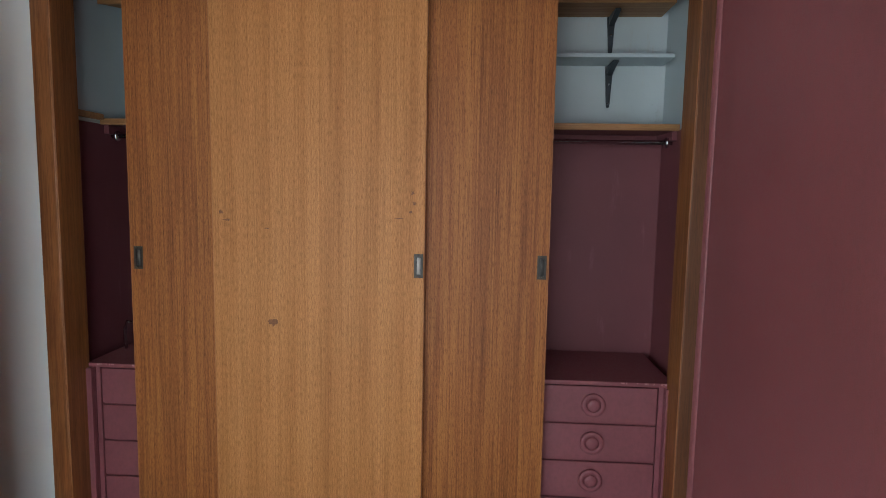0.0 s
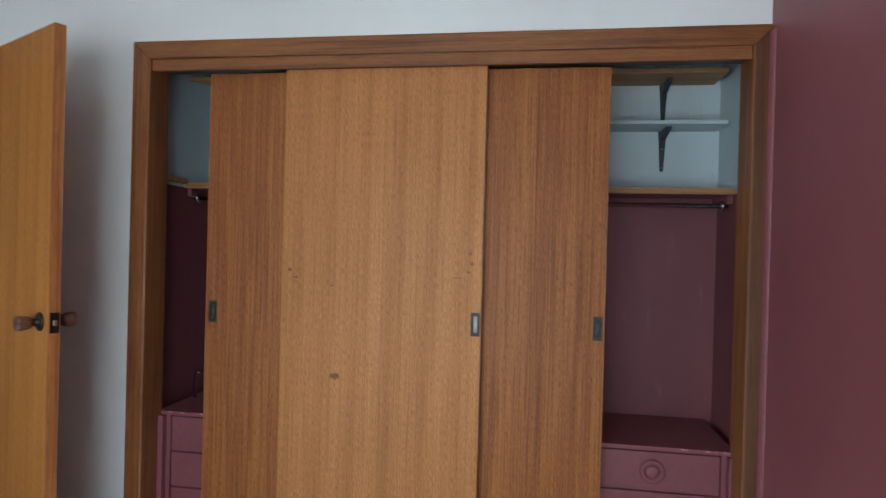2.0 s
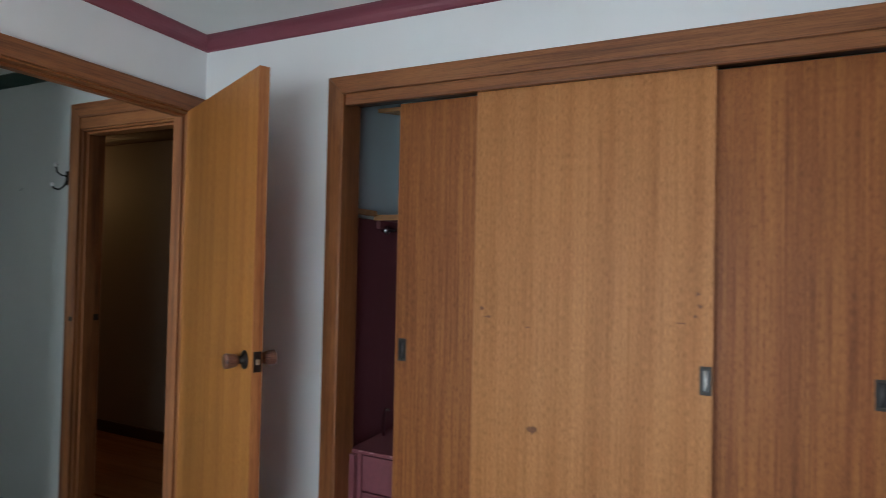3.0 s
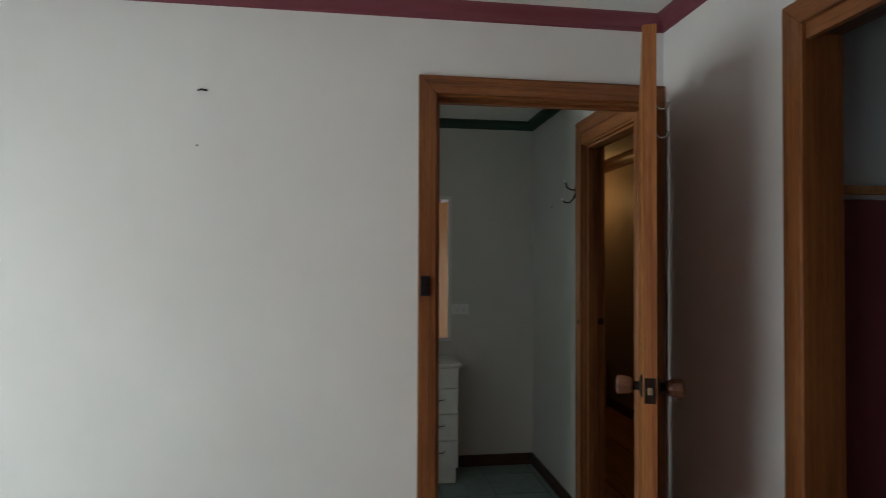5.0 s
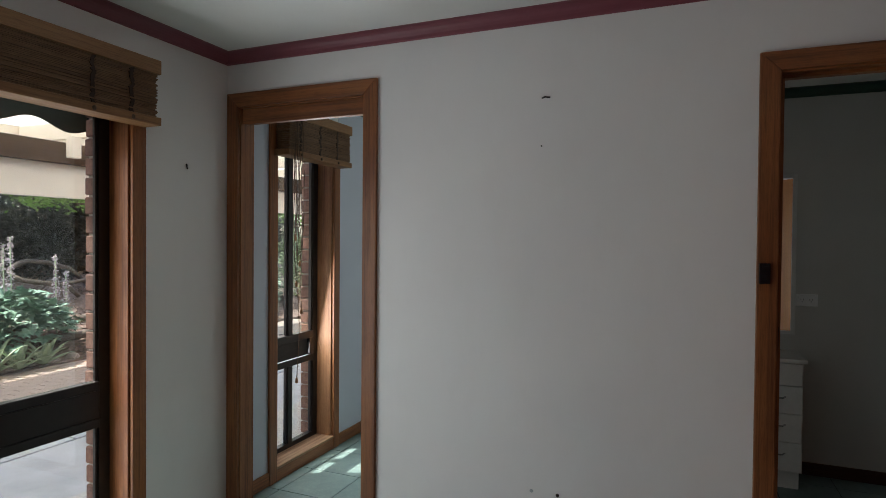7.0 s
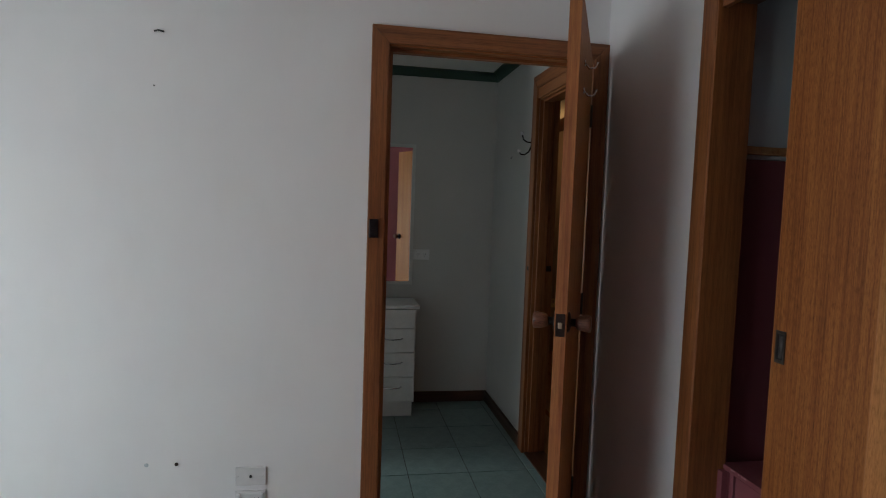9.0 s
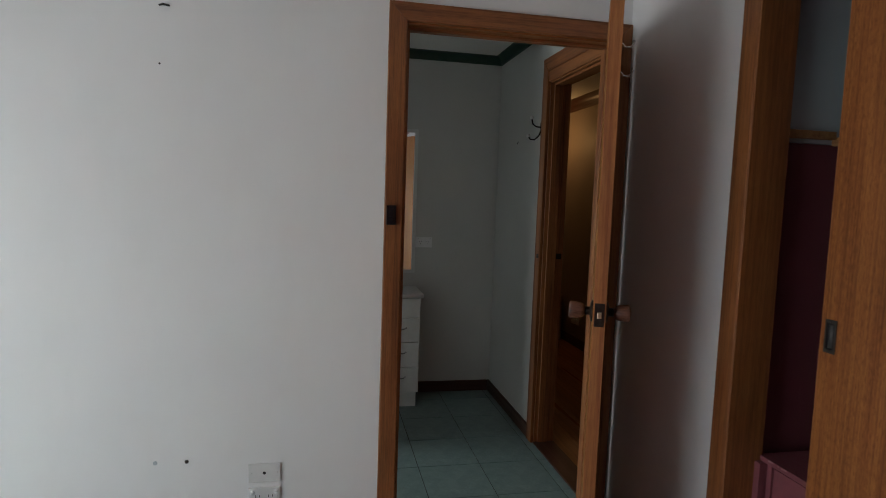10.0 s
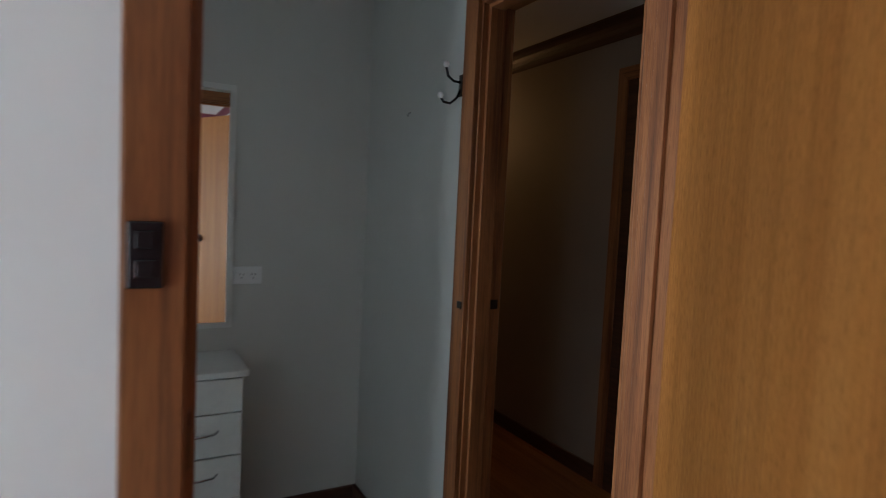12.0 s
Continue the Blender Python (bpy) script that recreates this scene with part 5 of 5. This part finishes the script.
log([(-5.9, -7.2, 0.25), (-5.2, -7.1, 0.23), (-4.7, -7.15, 0.24)], 0.06, "pale log edging the mulch")
log([(-5.4, -6.6, 0.12), (-4.9, -6.55, 0.11), (-4.5, -6.55, 0.11)], 0.05, "pale log edging the mulch")
for k in range(16):
    rg = random.Random(60 + k)
    bm = bmesh.new()
    bmesh.ops.create_icosphere(bm, subdivisions=2, radius=1.0)
    sx, sy, sz = rg.uniform(0.06, 0.16), rg.uniform(0.05, 0.1), rg.uniform(0.03, 0.06)
    cx, cy = -6.6 + k * 0.27, -6.08 - rg.uniform(0.0, 0.12)
    for v in bm.verts:
        f = 1 + 0.25 * noise.noise(v.co * 1.7 + Vector((k, 0, 0)))
        v.co = Vector((cx + v.co.x * sx * f, cy + v.co.y * sy * f, GZ + 0.03 + v.co.z * sz * f))
    solid("edging_stone", bm, M_STONE, "rough stone edging the garden bed", "stone", "", "edging stones")

# bark chips and twigs strewn over the slope
rng = random.Random(77)
litter = []
lit_faces = []
for k in range(5200):
    x, u = rng.uniform(-9.0, -3.0), rng.random()
    y = -6.1 - 3.3 * u
    z = GZ + 0.03 + 1.15 * u ** 1.2 + 0.05 * noise.noise(Vector((x * 1.7, y * 1.7, 0))) + 0.02 * noise.noise(Vector((x * 9, y * 9, 3)))
    a = rng.uniform(0, math.pi)
    ln, wd = (rng.uniform(0.08, 0.30), 0.006) if k % 6 == 0 else (rng.uniform(0.02, 0.06), rng.uniform(0.008, 0.02))
    dx, dy, lift = math.cos(a), math.sin(a), rng.uniform(0.0, 0.25) * ln
    i = len(litter)
    for e in (-0.5, 0.5):
        litter += [(x + dx * ln * e - dy * wd, y + dy * ln * e + dx * wd, z + lift * (e + 0.5)), (x + dx * ln * e + dy * wd, y + dy * ln * e - dx * wd, z + lift * (e + 0.5)), (x + dx * ln * e, y + dy * ln * e, z + lift * (e + 0.5) + wd)]
    lit_faces += [(i, i + 1, i + 4, i + 3), (i + 1, i + 2, i + 5, i + 4), (i + 2, i, i + 3, i + 5), (i, i + 2, i + 1), (i + 3, i + 4, i + 5)]
lit_mesh = bpy.data.meshes.new("bark_litter")
lit_mesh.from_pydata(litter, [], lit_faces)
lit_mesh.materials.append(plain("bark_chips", (0.20, 0.15, 0.12), 0.9, 0, 0.6, 6))
tagged(new("bark_litter", lit_mesh), "brown bark chips and twigs strewn on the garden bed", "mulch", kind="stuff")

# brick leaf of the house outside the windows, and brick paving
BR = {}


M_PAVER = plain("pale_pink_paver", (0.32, 0.25, 0.215), 0.9, 0, 0.25, 20)


def brick_mesh(w, d, h, mat=None):
    key = (round(w, 3), round(d, 3), round(h, 3))
    if key not in BR:
        BR[key] = mesh_of("brick", boxes((-w / 2, w / 2, -d / 2, d / 2, -h / 2, h / 2), bevel=0.005, seg=1), mat or M_BRICK)
    return BR[key]


def brick_wall(name, x0, x1, z0, z1, near):
    y0, y1 = YF - 0.262, YF - 0.152
    core = solid(name, boxes((x0 + 0.012, x1 - 0.012, y0 + 0.010, y1 - 0.004, z0 - 0.05, z1)), M_MORTAR, "brown brick outer wall with pale mortar joints", "wall")
    rg = random.Random(int(abs(x0) * 31))
    z, course = z0, 0
    while z + 0.076 <= z1 + 0.01:
        x = x1
        first = 0.23 if course % 2 == 0 else 0.11
        while x > x0 + 0.02:
            w = min(first, x - x0)
            if w > 0.03:
                ob = shared_piece("brick", brick_mesh(w, 0.11, 0.076), core, (x - w / 2 + rg.uniform(-0.003, 0.003), (y0 + y1) / 2 + rg.uniform(-0.002, 0.002), z + 0.038))
            x -= w + 0.010
            first = 0.23
        z += 0.086
        course += 1
    return core


brick_wall("brick_wall_between", -2.600, -1.605, GZ, 2.30, True)
brick_wall("brick_wall_west", -3.95, -3.190, GZ, 2.30, True)
solid("house_wall_outer", boxes((0.52, XR + 0.1, YF - 0.25, YF - 0.15, GZ - 0.05, 2.6), (-7.1, -3.96, YF - 0.25, YF - 0.15, GZ - 0.05, 2.6)), M_BRICK, "brown brick outer wall", "wall")
pav = solid("brick_paving", boxes((-9.0, 1.0, -6.0, -4.79, GZ - 0.099, GZ - 0.012)), M_MORTAR, "strip of pinkish brick paving beside the bed", "paving")
for r in range(10):
    for c in range(28):
        shared_piece("brick", brick_mesh(0.228, 0.112, 0.06, M_PAVER), pav, (-7.3 + c * 0.238 + (0.119 if r % 2 else 0), -4.85 - r * 0.121, GZ - 0.028))

# ---- floors, piece by piece ----
P = 0.3285


def tiled_floor(name, x0, x1, y0, y1, label, z=0.0, ox=-2.506, oy=1.722):
    f = solid(name, boxes((x0, x1, y0, y1, -0.0515, z - 0.0035)), M_GROUT, label, "floor")
    i0, i1 = math.floor((x0 - ox) / P), math.ceil((x1 - ox) / P)
    j0, j1 = math.floor((y0 - oy) / P), math.ceil((y1 - oy) / P)
    made = {}
    for i in range(i0, i1):
        for j in range(j0, j1):
            a0, a1 = max(x0, ox + i * P + 0.0025), min(x1, ox + (i + 1) * P - 0.0025)
            b0, b1 = max(y0, oy + j * P + 0.0025), min(y1, oy + (j + 1) * P - 0.0025)
            if a1 - a0 < 0.01 or b1 - b0 < 0.01:
                continue
            key = (round(a1 - a0, 3), round(b1 - b0, 3))
            if key not in made:
                w, h = key[0] / 2, key[1] / 2
                made[key] = mesh_of("tile", boxes((-w, w, -h, h, -0.012, 0), bevel=0.0012, seg=1), M_TILE)
            shared_piece("tile", made[key], f, ((a0 + a1) / 2, (b0 + b1) / 2, z))
    return f


tiled_floor("floor_bedroom", XL, XR, YF, CYB, "green-grey ceramic tiles with dark grout", FB)
tiled_floor("floor_washroom", XE, XL, YF, YW, "green-grey ceramic tiles with dark grout")
M_BOARD = wood("polished_floorboards", (0.17, 0.055, 0.018), (0.36, 0.15, 0.05), 'x', 50, 0.03, 0.3, knots=True)
hall_floor = solid("floor_hall", boxes((-7.0, -1.66, YW + 0.0005, HY, -0.0515, -0.013)), M_GROUT, "polished orange-brown timber floorboards", "floor")
bm_w = 0.085
for r in range(int((HY - YW) / bm_w) + 1):
    y0 = YW + 0.001 + r * bm_w
    y1 = min(y0 + bm_w - 0.0012, HY)
    rng = random.Random(r)
    x = -7.0 - rng.uniform(0, 1.0)
    while x < -1.66:
        ln = rng.uniform(1.2, 2.4)
        a0, a1 = max(x, -7.0), min(x + ln - 0.001, -1.66)
        if a1 - a0 > 0.05:
            ob = part("board", boxes((a0, a1, y0, y1, -0.0128, 0.0)), M_BOARD, hall_floor)
        x += ln
